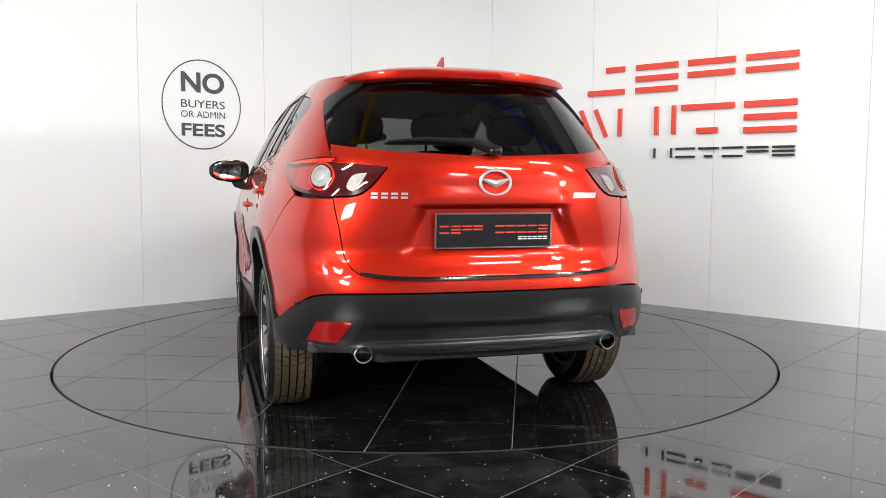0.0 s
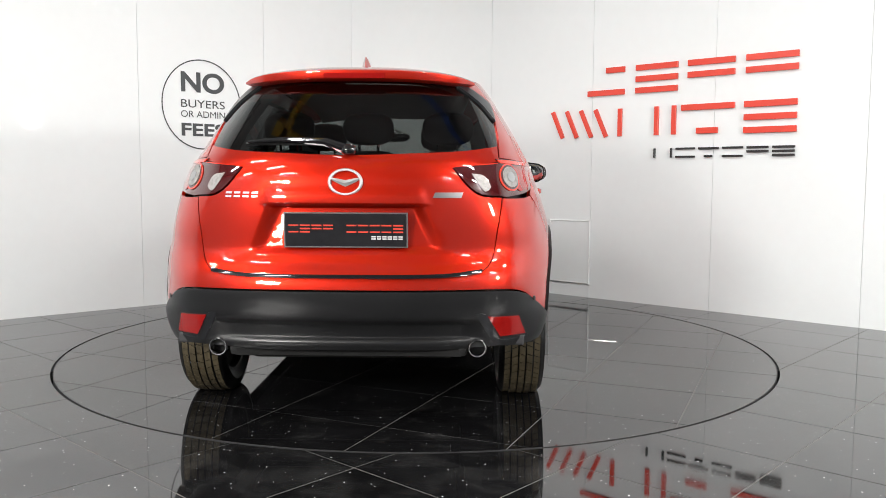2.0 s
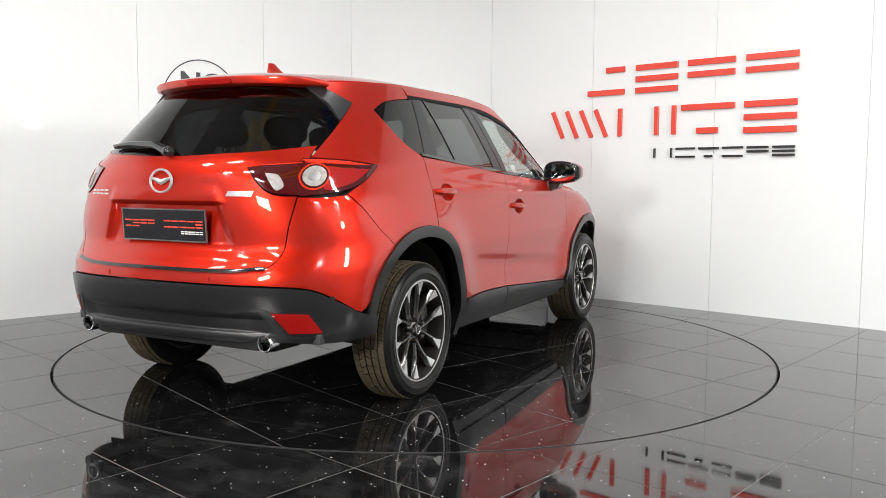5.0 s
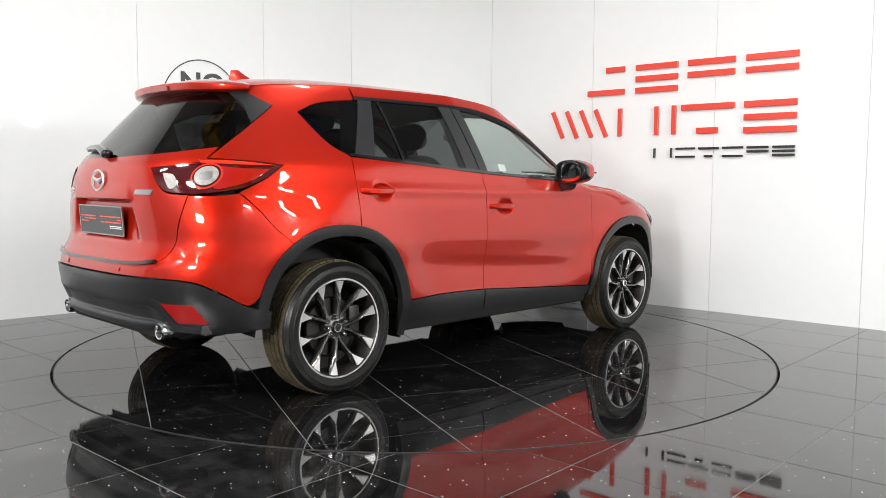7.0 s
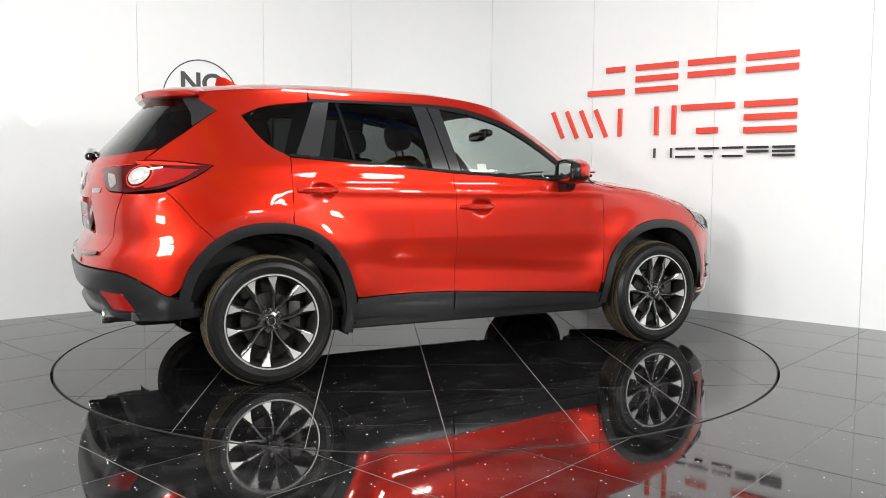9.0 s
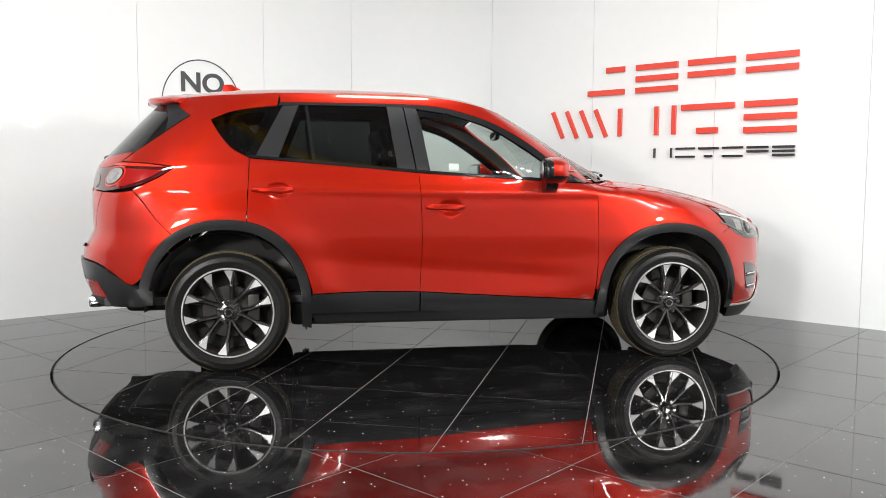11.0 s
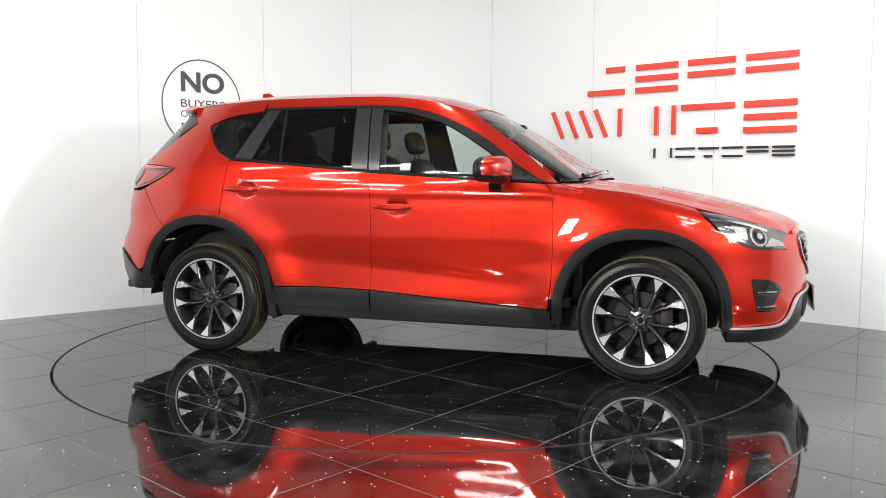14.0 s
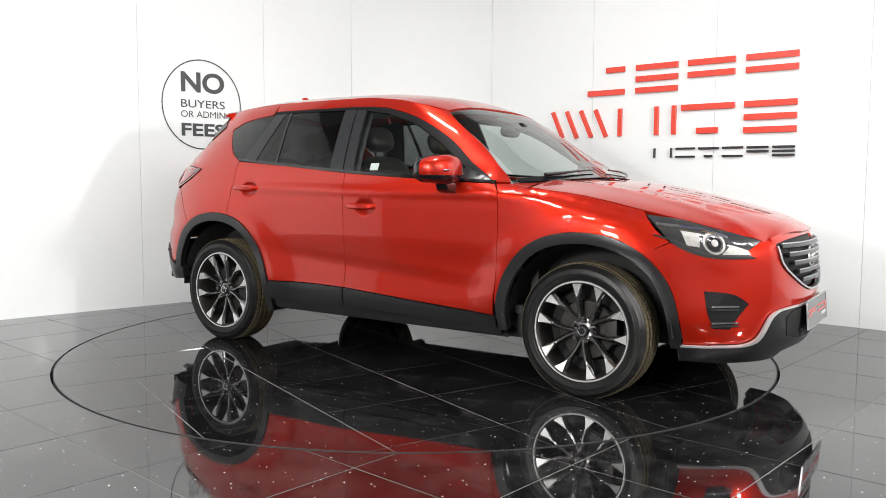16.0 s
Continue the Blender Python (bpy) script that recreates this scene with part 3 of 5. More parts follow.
def LOW_REAR(s, z):
    """The lower bumper with its level hollow."""
    p = REAR(s, z)
    y = abs(p.y)
    k = step(.60, .48, y)
    p.x += k * (.022 * step(.41, .43, z) * (1 - step(.495, .525, z)) - .006 * step(.38, .42, z) * (1 - step(.42, .44, z)))
    return p


def SIDE(x, z):
    return Vector((x, -shell_y(x, z), z))


def RX(x, z, c=0):
    a = min(1, abs(x) / reach_back(z))
    return (arc_of(math.acos(a ** (back_power(z) / 2)), TABLES[False]), z, c)


def RY(y, z, c=0):
    return (arc_of(math.asin(min(1, abs(y) / half_width(z)) ** 1.5), TABLES[False]), z, c)


def FX(x, z, c=0):
    a = min(1, abs(x) / reach_front(z))
    return (arc_of(math.acos(a ** 3.0), TABLES[True]), z, c)


def FY(y, z, c=0):
    return (arc_of(math.asin(min(1, abs(y) / half_width(z)) ** 1.15), TABLES[True]), z, c)


def SY(y, z, c=0):
    return (arc_of(math.asin(min(1, abs(y) / half_width(z)) ** 1.1), TABLES[True]), z, c)


def both(half):
    """A half outline that starts and ends on the middle plane, completed by its mirror."""
    return list(half) + [(-p[0], *p[1:]) for p in half[::-1] if abs(p[0]) > 1e-6]


roof_mid = smooth_curve((-1.9, 1.612), (-1.6, 1.65), (-1.2, 1.684), (-.8, 1.694), (-.35, 1.688), (.06, 1.648), (.33, 1.567), (.45, 1.52))
roof_edge = smooth_curve((-1.9, 1.57), (-1.6, 1.592), (-1.3, 1.612), (-1.05, 1.625), (-.33, 1.628), (-.05, 1.605), (.15, 1.568), (.33, 1.52), (.45, 1.49))
bonnet_mid = smooth_curve((.85, 1.14), (1.1, 1.118), (1.27, 1.1), (1.61, 1.045), (2.0, .955), (2.15, .905), (2.24, .85), (2.28, .80))


def ROOF(x, y):
    ye = shell_y(x, roof_edge(x)) if x < .3 else shell_y(.3, roof_edge(.3))
    k = min(1.3, abs(y) / ye)
    return Vector((x, y, roof_mid(x) - (roof_mid(x) - roof_edge(x)) * k ** 2.6))


def bonnet_half(x):
    return shell_y(x, fender_top(x) - .002)


def BONNET(x, y):
    k = min(1.2, abs(y) / bonnet_half(min(x, 2.15)))
    crease = .006 * math.exp(-((abs(y) - .52 - .06 * (1.6 - x)) / .05) ** 2)
    return Vector((x, y, bonnet_mid(x) - max(0, bonnet_mid(x) - fender_top(x)) * k ** 3 + crease))


ARCHES = {"rear": (-1.36, .345, .487, .533), "front": (1.345, .345, .485, .503)}


def arch(which, a0, a1, n=9, grow=0.):
    """Points of a wheel arch from angle a0 to a1 (degrees, 0 forwards, 90 up)."""
    cx, cz, rx, rz = ARCHES[which]
    out = []
    for i in range(n):
        a = radians(a0 + (a1 - a0) * i / (n - 1))
        c, s = math.cos(a), math.sin(a)
        e = 2 / 2.25
        out.append((cx + (rx + grow) * math.copysign(abs(c) ** e, c), cz + (rz + grow) * math.copysign(abs(s) ** e, s)))
    return out


def corner(p):
    return (*p[:2], 1)


car = tagged(new("car"), "glossy red five-door SUV with black lower cladding on the turntable", "car")

# ---- car: skin ----
CUPS = []
for hx, hz in ((-1.06, 1.043), (-.06, .943)):
    for r in (.25, .5, .72, .88, .97, 1.06):
        ring_ = [(hx + r * .078 * math.cos(math.pi * k / 12), hz + r * .046 * math.sin(math.pi * k / 12)) for k in range(25)]
        CUPS += list(zip(ring_, ring_[1:]))
CREASE = CUPS + [((-.95, .676 + d), (.9, .5465 + d)) for d in (-.075, -.045, -.03, -.015, 0, .015, .035)]
for left in (False, True):
    K = dict(parent=car, mirror=left)
    # rear door
    panel("rear_door", DOOR, [(-.245, 1.148, 1), (-.6, 1.18), (-1.0, 1.211), (-1.220, 1.228, 1), (-1.225, 1.14), (-1.228, 1.06), (-1.231, .99), (-1.234, .93), (-1.236, .867, 1)]
          + arch("rear", 77.6, 14)[1:-1] + [(-.868, .447, 1), (-.55, .452), (-.24, .446, 1), (-.228, .7), (-.235, 1.0)], M_PAINT, h=.02, lines=CREASE, probe=.005, **K)
    panel("front_door", DOOR, [(-.245, 1.148, 1), (.2, 1.122), (.6, 1.10), (.805, 1.09, 1), (.853, 1.05, 1), (.862, .9), (.86, .6), (.838, .378, 1), (.3, .41), (-.24, .446, 1), (-.228, .7), (-.235, 1.0)], M_PAINT, h=.02, lines=CREASE, probe=.005, **K)
    panel("front_wing", SIDE, [(.812, 1.09, 1), (.853, 1.05, 1), (.862, .9), (.86, .6), (.85, .44, 1), (.872, .445, 1)] + arch("front", 168, 52)[1:]
          + [(1.69, .76), (1.72, .785), (1.775, .812, 1), (1.71, .87), (1.648, .938, 1), (1.62, fender_top(1.62), 1), (1.3, fender_top(1.3)), (1.0, fender_top(1.0)), (.87, fender_top(.87), 1)], M_PAINT, **K)
    quarter = [RX(-1.05, 1.625, 1), RX(-1.066, 1.546, 1), RX(-1.316, 1.51), RX(-1.448, 1.456, 1), RX(-1.331, 1.294), RX(-1.222, 1.229, 1), RX(-1.225, 1.14), RX(-1.228, 1.06), RX(-1.231, .99), RX(-1.234, .93), RX(-1.236, .867, 1)]
    quarter += [RX(*p) for p in arch("rear", 77.6, 124, 6)[1:]]
    quarter = [q if i != len(quarter) - 1 else (*q[:2], 1) for i, q in enumerate(quarter)]
    quarter += [RX(-1.772, .927), RX(-1.872, 1.045, 1), RX(-1.726, 1.115), RX(-1.628, 1.179, 1), RX(-1.814, 1.199), RX(-1.989, 1.206), RY(.657, 1.19, 1),
                RX(-1.86, 1.275), RX(-1.76, 1.345), RX(-1.695, 1.392, 1), RX(-1.575, 1.477, 1), RX(-1.65, 1.54, 1), RX(-1.645, 1.586, 1), RX(-1.60, 1.59, 1), RX(-1.3, 1.611)]
    panel("rear_wing", REAR, quarter, M_PAINT, **K)
    panel("roof_pillar", SIDE, [(-1.05, 1.625, 1), (-1.05, 1.566, 1), (-.4, 1.568), (-.2, 1.562), (-.049, 1.545), (.194, 1.475), (.435, 1.350), (.637, 1.198), (.79, 1.10, 1),
                                (.866, 1.096, 1), (.775, 1.178), (.637, 1.291), (.564, 1.346), (.434, 1.437), (.32, 1.521, 1), (.15, 1.567), (-.05, 1.604), (-.33, 1.627)], M_PAINT, **K)
    # window surround
    panel("window_frame", SIDE, [(-.05, 1.545, 1), (.194, 1.475), (.435, 1.350), (.637, 1.198), (.79, 1.10, 1), (.75, 1.098, 1), (.60, 1.18), (.43, 1.300), (.196, 1.436), (-.047, 1.514, 1)], M_SEAL, gap=.0, **K)
    panel("window_frame", SIDE, [(-1.05, 1.566, 1), (-.4, 1.568), (-.2, 1.562), (-.05, 1.545, 1), (-.05, 1.514, 1), (-.24, 1.540), (-.415, 1.550), (-.945, 1.551), (-1.06, 1.545, 1)], M_SEAL, gap=0, **K)
    panel("waist_strip", SIDE, [(-1.222, 1.232, 1), (-1.02, 1.213), (-.27, 1.152), (.2, 1.124), (.80, 1.092, 1), (.80, 1.105, 1), (.2, 1.139), (-.27, 1.168), (-1.02, 1.229), (-1.222, 1.246, 1)], M_TRIM, lift=.004, gap=0, **K)
    panel("pillar_trim", SIDE, [(-.94, 1.551, 1), (-1.035, 1.546, 1), (-1.19, 1.239, 1), (-1.06, 1.228, 1)], M_PILLAR, label="satin black rear pillar trim", **K)
    panel("pillar_trim", SIDE, [(-.415, 1.551, 1), (-.318, 1.549, 1), (-.262, 1.162, 1), (-.372, 1.171, 1)], M_PILLAR, label="satin black centre pillar trim", **K)
    panel("pillar_trim", SIDE, [(-.312, 1.549, 1), (-.235, 1.542, 1), (-.185, 1.156, 1), (-.256, 1.161, 1)], M_PILLAR, label="satin black centre pillar trim", **K)
    panel("mirror_base", SIDE, [(.60, 1.185, 1), (.60, 1.108, 1), (.79, 1.102, 1)], M_PILLAR, gap=0, **K)
    panel("quarter_window", SIDE, [(-1.035, 1.546, 1), (-1.316, 1.508), (-1.444, 1.456), (-1.331, 1.297), (-1.225, 1.240), (-1.19, 1.239, 1)], G_DARK, label="dark tinted rear quarter glass", thick=0, gap=0, lift=-.003, **K)
    panel("rear_window", SIDE, [(-.94, 1.551, 1), (-.415, 1.551, 1), (-.37, 1.171, 1), (-1.06, 1.231, 1)], G_DARK, label="dark tinted side glass", thick=0, gap=0, lift=-.004, **K)
    panel("window_bar", SIDE, [(-.905, 1.551, 1), (-.888, 1.551, 1), (-.846, 1.212, 1), (-.864, 1.213, 1)], M_TRIM, gap=0, **K)
    panel("front_window", SIDE, [(-.235, 1.541, 1), (-.047, 1.515), (.196, 1.437), (.43, 1.301), (.60, 1.185, 1), (.60, 1.11, 1), (.2, 1.132), (-.185, 1.157, 1)], G_CLEAR, label="clear side glass", thick=0, gap=0, lift=-.004, **K)
    # cladding
    for which, a0, a1 in (("rear", -9, 174), ("front", 184, -5)):
        outer = arch(which, a0, a1, 13, .0)
        inner = arch(which, a1, a0, 13, -.054)
        ol = [corner(outer[0])] + outer[1:-1] + [corner(outer[-1])] + [corner(inner[0])] + inner[1:-1] + [corner(inner[-1])]
        surf = SIDE
        panel("wheel_arch_trim", surf, ol, M_CLAD, label="matt black wheel arch trim", lift=.012, thick=.05, gap=.0, **K)
    panel("sill_trim", SIDE, [(-.868, .445, 1), (-.55, .450), (-.243, .444, 1), (-.243, .328, 1), (-.878, .330, 1), (-.885, .37)], M_CLAD, label="matt black door sill trim", lift=.012, thick=.05, **K)
    panel("sill_trim", SIDE, [(-.237, .444, 1), (.3, .408), (.852, .374, 1), (.852, .312, 1), (-.237, .328, 1)], M_CLAD, label="matt black door sill trim", lift=.012, thick=.05, **K)
    panel("sill_trim", SIDE, [(-.88, .331, 1), (-.24, .329), (.862, .313, 1), (.862, .262, 1), (-.86, .266, 1)], M_CLAD, label="matt black lower sill trim", lift=-.010, thick=.05, **K)
    panel("sill", SIDE, [(-.88, .27, 1), (.90, .262, 1), (.89, .24, 1), (-.86, .245, 1)], M_UNDER, lift=-.03, thick=.1, **K)
    # lamps
    lamp = panel("tail_lamp", REAR, [RY(.452, 1.16, 1), RY(.524, 1.078), RY(.576, 1.045), RY(.668, 1.036), RX(-2.05, 1.032), RX(-1.86, 1.062), RX(-1.726, 1.116), RX(-1.630, 1.178, 1), RX(-1.814, 1.195), RX(-1.989, 1.20), RY(.657, 1.187)],
                 M_LENS_DARK, car, "smoked red tail lamp", lift=.006, mirror=left)
    panel("light_bar", REAR, [RY(.50, 1.166, 1), RX(-2.0, 1.178), RX(-1.80, 1.172), RX(-1.66, 1.172, 1), RX(-1.814, 1.19), RX(-1.989, 1.195), RY(.657, 1.182)], M_BARRED, lamp, "bright red light bar", lift=.009, thick=.004, mirror=left, h=.02)
    panel("light_bar", REAR, [RX(-1.95, 1.160), RX(-1.83, 1.158), RX(-1.70, 1.155, 1), RX(-1.80, 1.10), RX(-1.90, 1.068), RX(-1.97, 1.06)], M_LENS, lamp, "red rear lens", lift=.009, thick=.004, mirror=left, h=.02)
    panel("clear_lens", REAR, [RY(.53, 1.135, 1), RY(.585, 1.125), RY(.615, 1.075), RY(.59, 1.055), RY(.565, 1.08)], M_BOWL, lamp, "clear reversing lens", lift=.009, thick=.004, mirror=left, h=.02)
    for rr, mm, up in ((.060, M_BARRED, .010), (.053, M_LENS_DARK, .012), (.045, M_BOWL, .015), (.022, M_SATIN, .018)):
        c0 = RY(.70, 1.118)
        panel("reflector_bowl", REAR, [(c0[0] + rr * math.cos(a * math.pi / 6), c0[1] + rr * math.sin(a * math.pi / 6)) for a in range(12)], mm, lamp, lift=up, thick=.006, mirror=left, h=.015, gap=0)
    head = panel("headlamp", NOSE, [FX(1.648, .940, 1), FX(1.845, .905), FX(2.012, .852), FY(.545, .815, 1), FY(.62, .76), FX(2.12, .737, 1), FX(1.926, .747), FX(1.782, .813)], M_HEAD, car, "clear projector headlamp", lift=.002, gap=-.003, mirror=left)
    panel("reflector_block", NOSE, [FX(1.81, .868, 1), FX(1.885, .855, 1), FX(1.90, .79, 1), FX(1.845, .80, 1)], M_BOWL, head, "silver indicator reflector", lift=.004, thick=.004, mirror=left, h=.02, gap=0)
    panel("reflector_block", NOSE, [FX(2.02, .80, 1), FX(2.085, .775, 1), FX(2.10, .752, 1), FX(1.99, .755, 1)], M_BOWL, head, "row of silver reflectors", lift=.004, thick=.004, mirror=left, h=.02, gap=0)
    panel("lamp_edge", NOSE, [FX(1.70, .845, 1), FX(1.79, .816), FX(1.926, .756), FX(2.10, .743, 1), FX(2.10, .748, 1), FX(1.93, .763), FX(1.80, .822), FX(1.70, .852, 1)], M_GUN, head, lift=.005, thick=.004, mirror=left, h=.02, gap=0)
    for xx, zz, rr in ((1.955, .808, .052),):
        for k, mm, up in ((1, M_BOWL, .004), (.8, M_PILLAR, .007), (.62, M_TRIM, .010), (.3, M_BOWL, .013)):
            c0 = FX(xx, zz)
            panel("projector", NOSE, [(c0[0] + rr * k * math.cos(a * math.pi / 6), c0[1] + rr * k * math.sin(a * math.pi / 6)) for a in range(12)], mm, head, lift=up, thick=.005, mirror=left, h=.015, gap=0)
    panel("light_bar", NOSE, [FX(1.70, .905, 1), FX(1.86, .883), FX(2.0, .84), FX(2.0, .83, 1), FX(1.86, .872), FX(1.70, .895)], M_CHROME, head, lift=.005, thick=.004, mirror=left, h=.02, gap=0)
    fog = panel("fog_recess", NOSE, [FX(1.924, .58, 1), FX(1.99, .575), FX(2.05, .56), FX(2.10, .515, 1), FX(2.06, .45), FX(2.03, .39, 1), FX(1.964, .395, 1), FX(1.94, .48)], M_TRIM, car, "black fog lamp recess", lift=.003, mirror=left)
    for zz in (.405, .42, .485, .50):
        panel("slat", NOSE, [FX(1.955, zz, 1), FX(2.06, zz, 1), FX(2.06, zz + .008, 1), FX(1.955, zz + .008, 1)], M_CHROME if zz in (.42, .50) else M_PILLAR, fog, lift=.010, thick=.006, mirror=left, h=.02, gap=0)
    panel("rear_reflector", REAR, [RY(.600, .530, 1), RY(.735, .522, 1), RX(-2.02, .432, 1), RY(.655, .432, 1)], M_LENS, car, "red rear fog reflector", lift=.016, mirror=left, h=.02)
    panel("reflector_trim", REAR, [RY(.55, .542, 1), RY(.594, .538), RY(.648, .424), RX(-2.0, .424, 1), RX(-2.0, .410, 1), RY(.67, .405), RY(.63, .412)], M_PILLAR, car, lift=.0145, mirror=left, h=.02, gap=0)


TAIL_LINES = [((-RY(.50, .9)[0], zz), (RY(.50, .9)[0], zz)) for zz in (.785, .796, .807, .818, .83, .985, .991, .996, 1.001, 1.006, 1.012, 1.03, 1.046, 1.062, 1.078, 1.095)]
for k in (0, .02, .04, .058, .075):
    TAIL_LINES += [((s * RY(.345 + .17 * .42 - k, .83)[0], .832), (s * RY(.345 + .016 * .42 - k, .985)[0], .984)) for s in (-1, 1)]
panel("tailgate", TAIL, both([RY(0, .704), RY(.42, .707), RY(.576, .72), RY(.624, .77), RY(.649, .904), RY(.668, 1.033, 1), RY(.576, 1.041), RY(.524, 1.074), RY(.450, 1.16, 1), RY(.657, 1.19, 1),
                              RY(.652, 1.264, 1), RY(.60, 1.253), RY(.482, 1.235), RY(.3, 1.224), RY(0, 1.214)]), M_PAINT, car, "red tailgate", h=.02, lines=TAIL_LINES, probe=.006)
panel("rear_window", REAR, both([RY(0, 1.216), RY(.3, 1.226), RY(.482, 1.237), RY(.672, 1.256, 1), RY(.68, 1.31), RY(.675, 1.37), RY(.64, 1.44), RY(.58, 1.50), RY(.54, 1.56, 1), RY(0, 1.578)]), G_DARK, car, "dark tinted tailgate glass", thick=.004, gap=0, lift=-.006)
panel("rear_bumper", REAR, both([RY(0, .644), RY(.42, .644), RY(.657, .640), RX(-2.071, .622), RX(-1.968, .563), RX(-1.875, .510), *[RX(*p, k in (0, 5)) for k, p in enumerate(arch("rear", 160, 124, 6))], RX(-1.772, .927), RX(-1.872, 1.04, 1), RX(-1.96, 1.03),
                                 RY(.670, 1.03, 1), RY(.651, .904), RY(.626, .769), RY(.578, .718), RY(.42, .705), RY(0, .702)]), M_PAINT, car, "red upper rear bumper")
low = panel("lower_bumper", LOW_REAR, both([RY(0, .640), RY(.42, .640), RY(.657, .636), RX(-2.071, .618), RX(-1.968, .559), RX(-1.875, .506), RX(-1.76, .476, 1), RX(-1.76, .395, 1), RX(-1.95, .382), RY(.72, .382), RY(.632, .392, 1), RY(.605, .425), RY(.56, .437), RY(.52, .425), RY(.492, .392, 1), RY(.44, .385), RY(0, .383)]), M_CLAD, car,
            "matt black lower rear bumper", lift=.012, thick=.06, h=.024, lines=[((-RY(.7, .5)[0], zz), (RY(.7, .5)[0], zz)) for zz in [.378 + .0105 * i for i in range(16)]], probe=.006)
panel("front_bumper", NOSE, both([FY(0, .487), FY(.2, .487), FY(.425, .477), FX(2.17, .449), FX(2.108, .330), FX(1.954, .311), *[FX(*p, k in (0, 5)) for k, p in enumerate(arch("front", -4, 52, 6))], FX(1.72, .785), FX(1.778, .812, 1), FX(1.926, .744), FX(2.12, .733, 1),
                                  FY(.62, .757), FY(.542, .815, 1), FY(.45, .815, 1), FY(.42, .695), FY(.29, .605), FY(.15, .555), FY(0, .545)]), M_PAINT, car, "red front bumper")
panel("front_lip", NOSE, both([FY(0, .485), FY(.2, .485), FY(.425, .475), FX(2.17, .447), FX(2.108, .326), FX(1.954, .307), FX(1.80, .308, 1), FX(1.80, .225, 1), FX(2.0, .213), FX(2.15, .211), FY(.3, .25), FY(0, .26)]), M_CLAD, car, "matt black front lip", lift=.01, thick=.06)
panel("lip_trim", NOSE, both([FY(0, .490), FY(.2, .490), FY(.425, .480), FX(2.17, .452), FX(2.108, .331), FX(1.954, .311), FX(1.82, .312, 1), FX(1.82, .303, 1), FX(1.954, .302), FX(2.118, .321), FX(2.18, .440), FY(.425, .470), FY(.2, .48), FY(0, .480)]), M_ALLOY, car,
      "silver trim line on the front lip", lift=.016, thick=.01, gap=0, h=.02)
panel("windscreen", SCREEN, both([SY(0, 1.128), SY(.2, 1.127), SY(.544, 1.112), SY(.73, 1.102, 1), SY(.68, 1.22), SY(.645, 1.3), SY(.618, 1.40), SY(.572, 1.515, 1), SY(.3, 1.548), SY(0, 1.556)]), G_CLEAR, car, "clear windscreen", thick=0, gap=0)
panel("screen_frit", SCREEN, both([SY(0, 1.126), SY(.2, 1.125), SY(.544, 1.110), SY(.73, 1.100, 1), SY(.73, 1.115, 1), SY(.544, 1.135), SY(.2, 1.15), SY(0, 1.151)]), M_TRIM, car, thick=.01, gap=0, lift=.002)

# roof and bonnet
edge = [(x, -shell_y(x, roof_edge(x))) for x in (-1.6, -1.3, -1.05, -.7, -.33, -.05, .15)]
panel("roof", ROOF, [(-1.62, 0), (-1.62, -.3)] + [corner((-1.60, edge[0][1] + .002))] + edge[1:] + [(.312, -.565, 1), (.325, -.3), (.332, 0), (.325, .3), (.312, .565, 1)]
      + [(x, -y) for x, y in edge[:0:-1]] + [corner((-1.60, -edge[0][1] - .002)), (-1.62, .3)], M_PAINT, car, "red roof", centre=(0, 0, -3))
bx = (.885, 1.1, 1.3, 1.5, 1.7, 1.9, 2.02, 2.1)
bon = [(x, -bonnet_half(x) + .003) for x in bx]
panel("bonnet", BONNET, [(1.14, 0), (1.12, -.2), (1.05, -.54), (.955, -.685), (.885, -.755, 1), corner(bon[0])] + bon[1:-1] + [corner(bon[-1]), (2.145, -.47, 1), (2.19, -.35), (2.235, -.15), (2.24, 0), (2.235, .15), (2.19, .35), (2.145, .47, 1)]
      + [corner((bon[-1][0], -bon[-1][1]))] + [(x, -y) for x, y in bon[-2:0:-1]] + [corner((bon[0][0], -bon[0][1])), (.885, .755, 1), (.955, .685), (1.05, .54), (1.12, .2)], M_PAINT, car, "red bonnet", centre=(1.5, 0, -3))

# spoiler
rows = []
for i in range(33):
    y = -.552 + 1.104 * i / 32
    k = (abs(y) / .552) ** 2.6
    e = (abs(y) / .552) ** 9
    tip, zt = -1.888 + .15 * k + .07 * e, 1.610 - .020 * k - .012 * e
    f = -1.605
    zf = ROOF(f, y * .93).z + .001
    th_ = .046 * (1 - .7 * e)
    rows.append([(f, y * .93, zf), (f * .5 + tip * .5, y * .95, zf * .5 + zt * .5 + .007), (tip + .02, y, zt + .001), (tip, y, zt - .006), (tip - .001, y, zt - .012),
                 (tip + .006, y, zt - .012 - (th_ - .012) * .8), (tip + .02, y, zt - th_), (f * .45 + tip * .55, y * .95, zt - th_ - .010), (f - .03, y * .92, zf - .062)])
part("spoiler", loft(rows), M_PAINT, car, "red roof spoiler")
rows = []
for i in range(9):
    y = -.14 + .28 * i / 8
    rows.append([(-1.87, y, 1.592), (-1.893, y, 1.592), (-1.887, y, 1.570), (-1.86, y, 1.567)])
part("brake_light", loft(rows), M_LENS, car, "red high brake light")
for s in (-1, 1):
    panel("spoiler_fin", REAR, [RX(-1.705, 1.386, 1), RX(-1.570, 1.480, 1), RX(-1.65, 1.548, 1), RX(-1.72, 1.556, 1), RX(-1.70, 1.47)], M_PILLAR, car, "satin black spoiler side fin", lift=.006, mirror=s > 0, h=.02, gap=0)
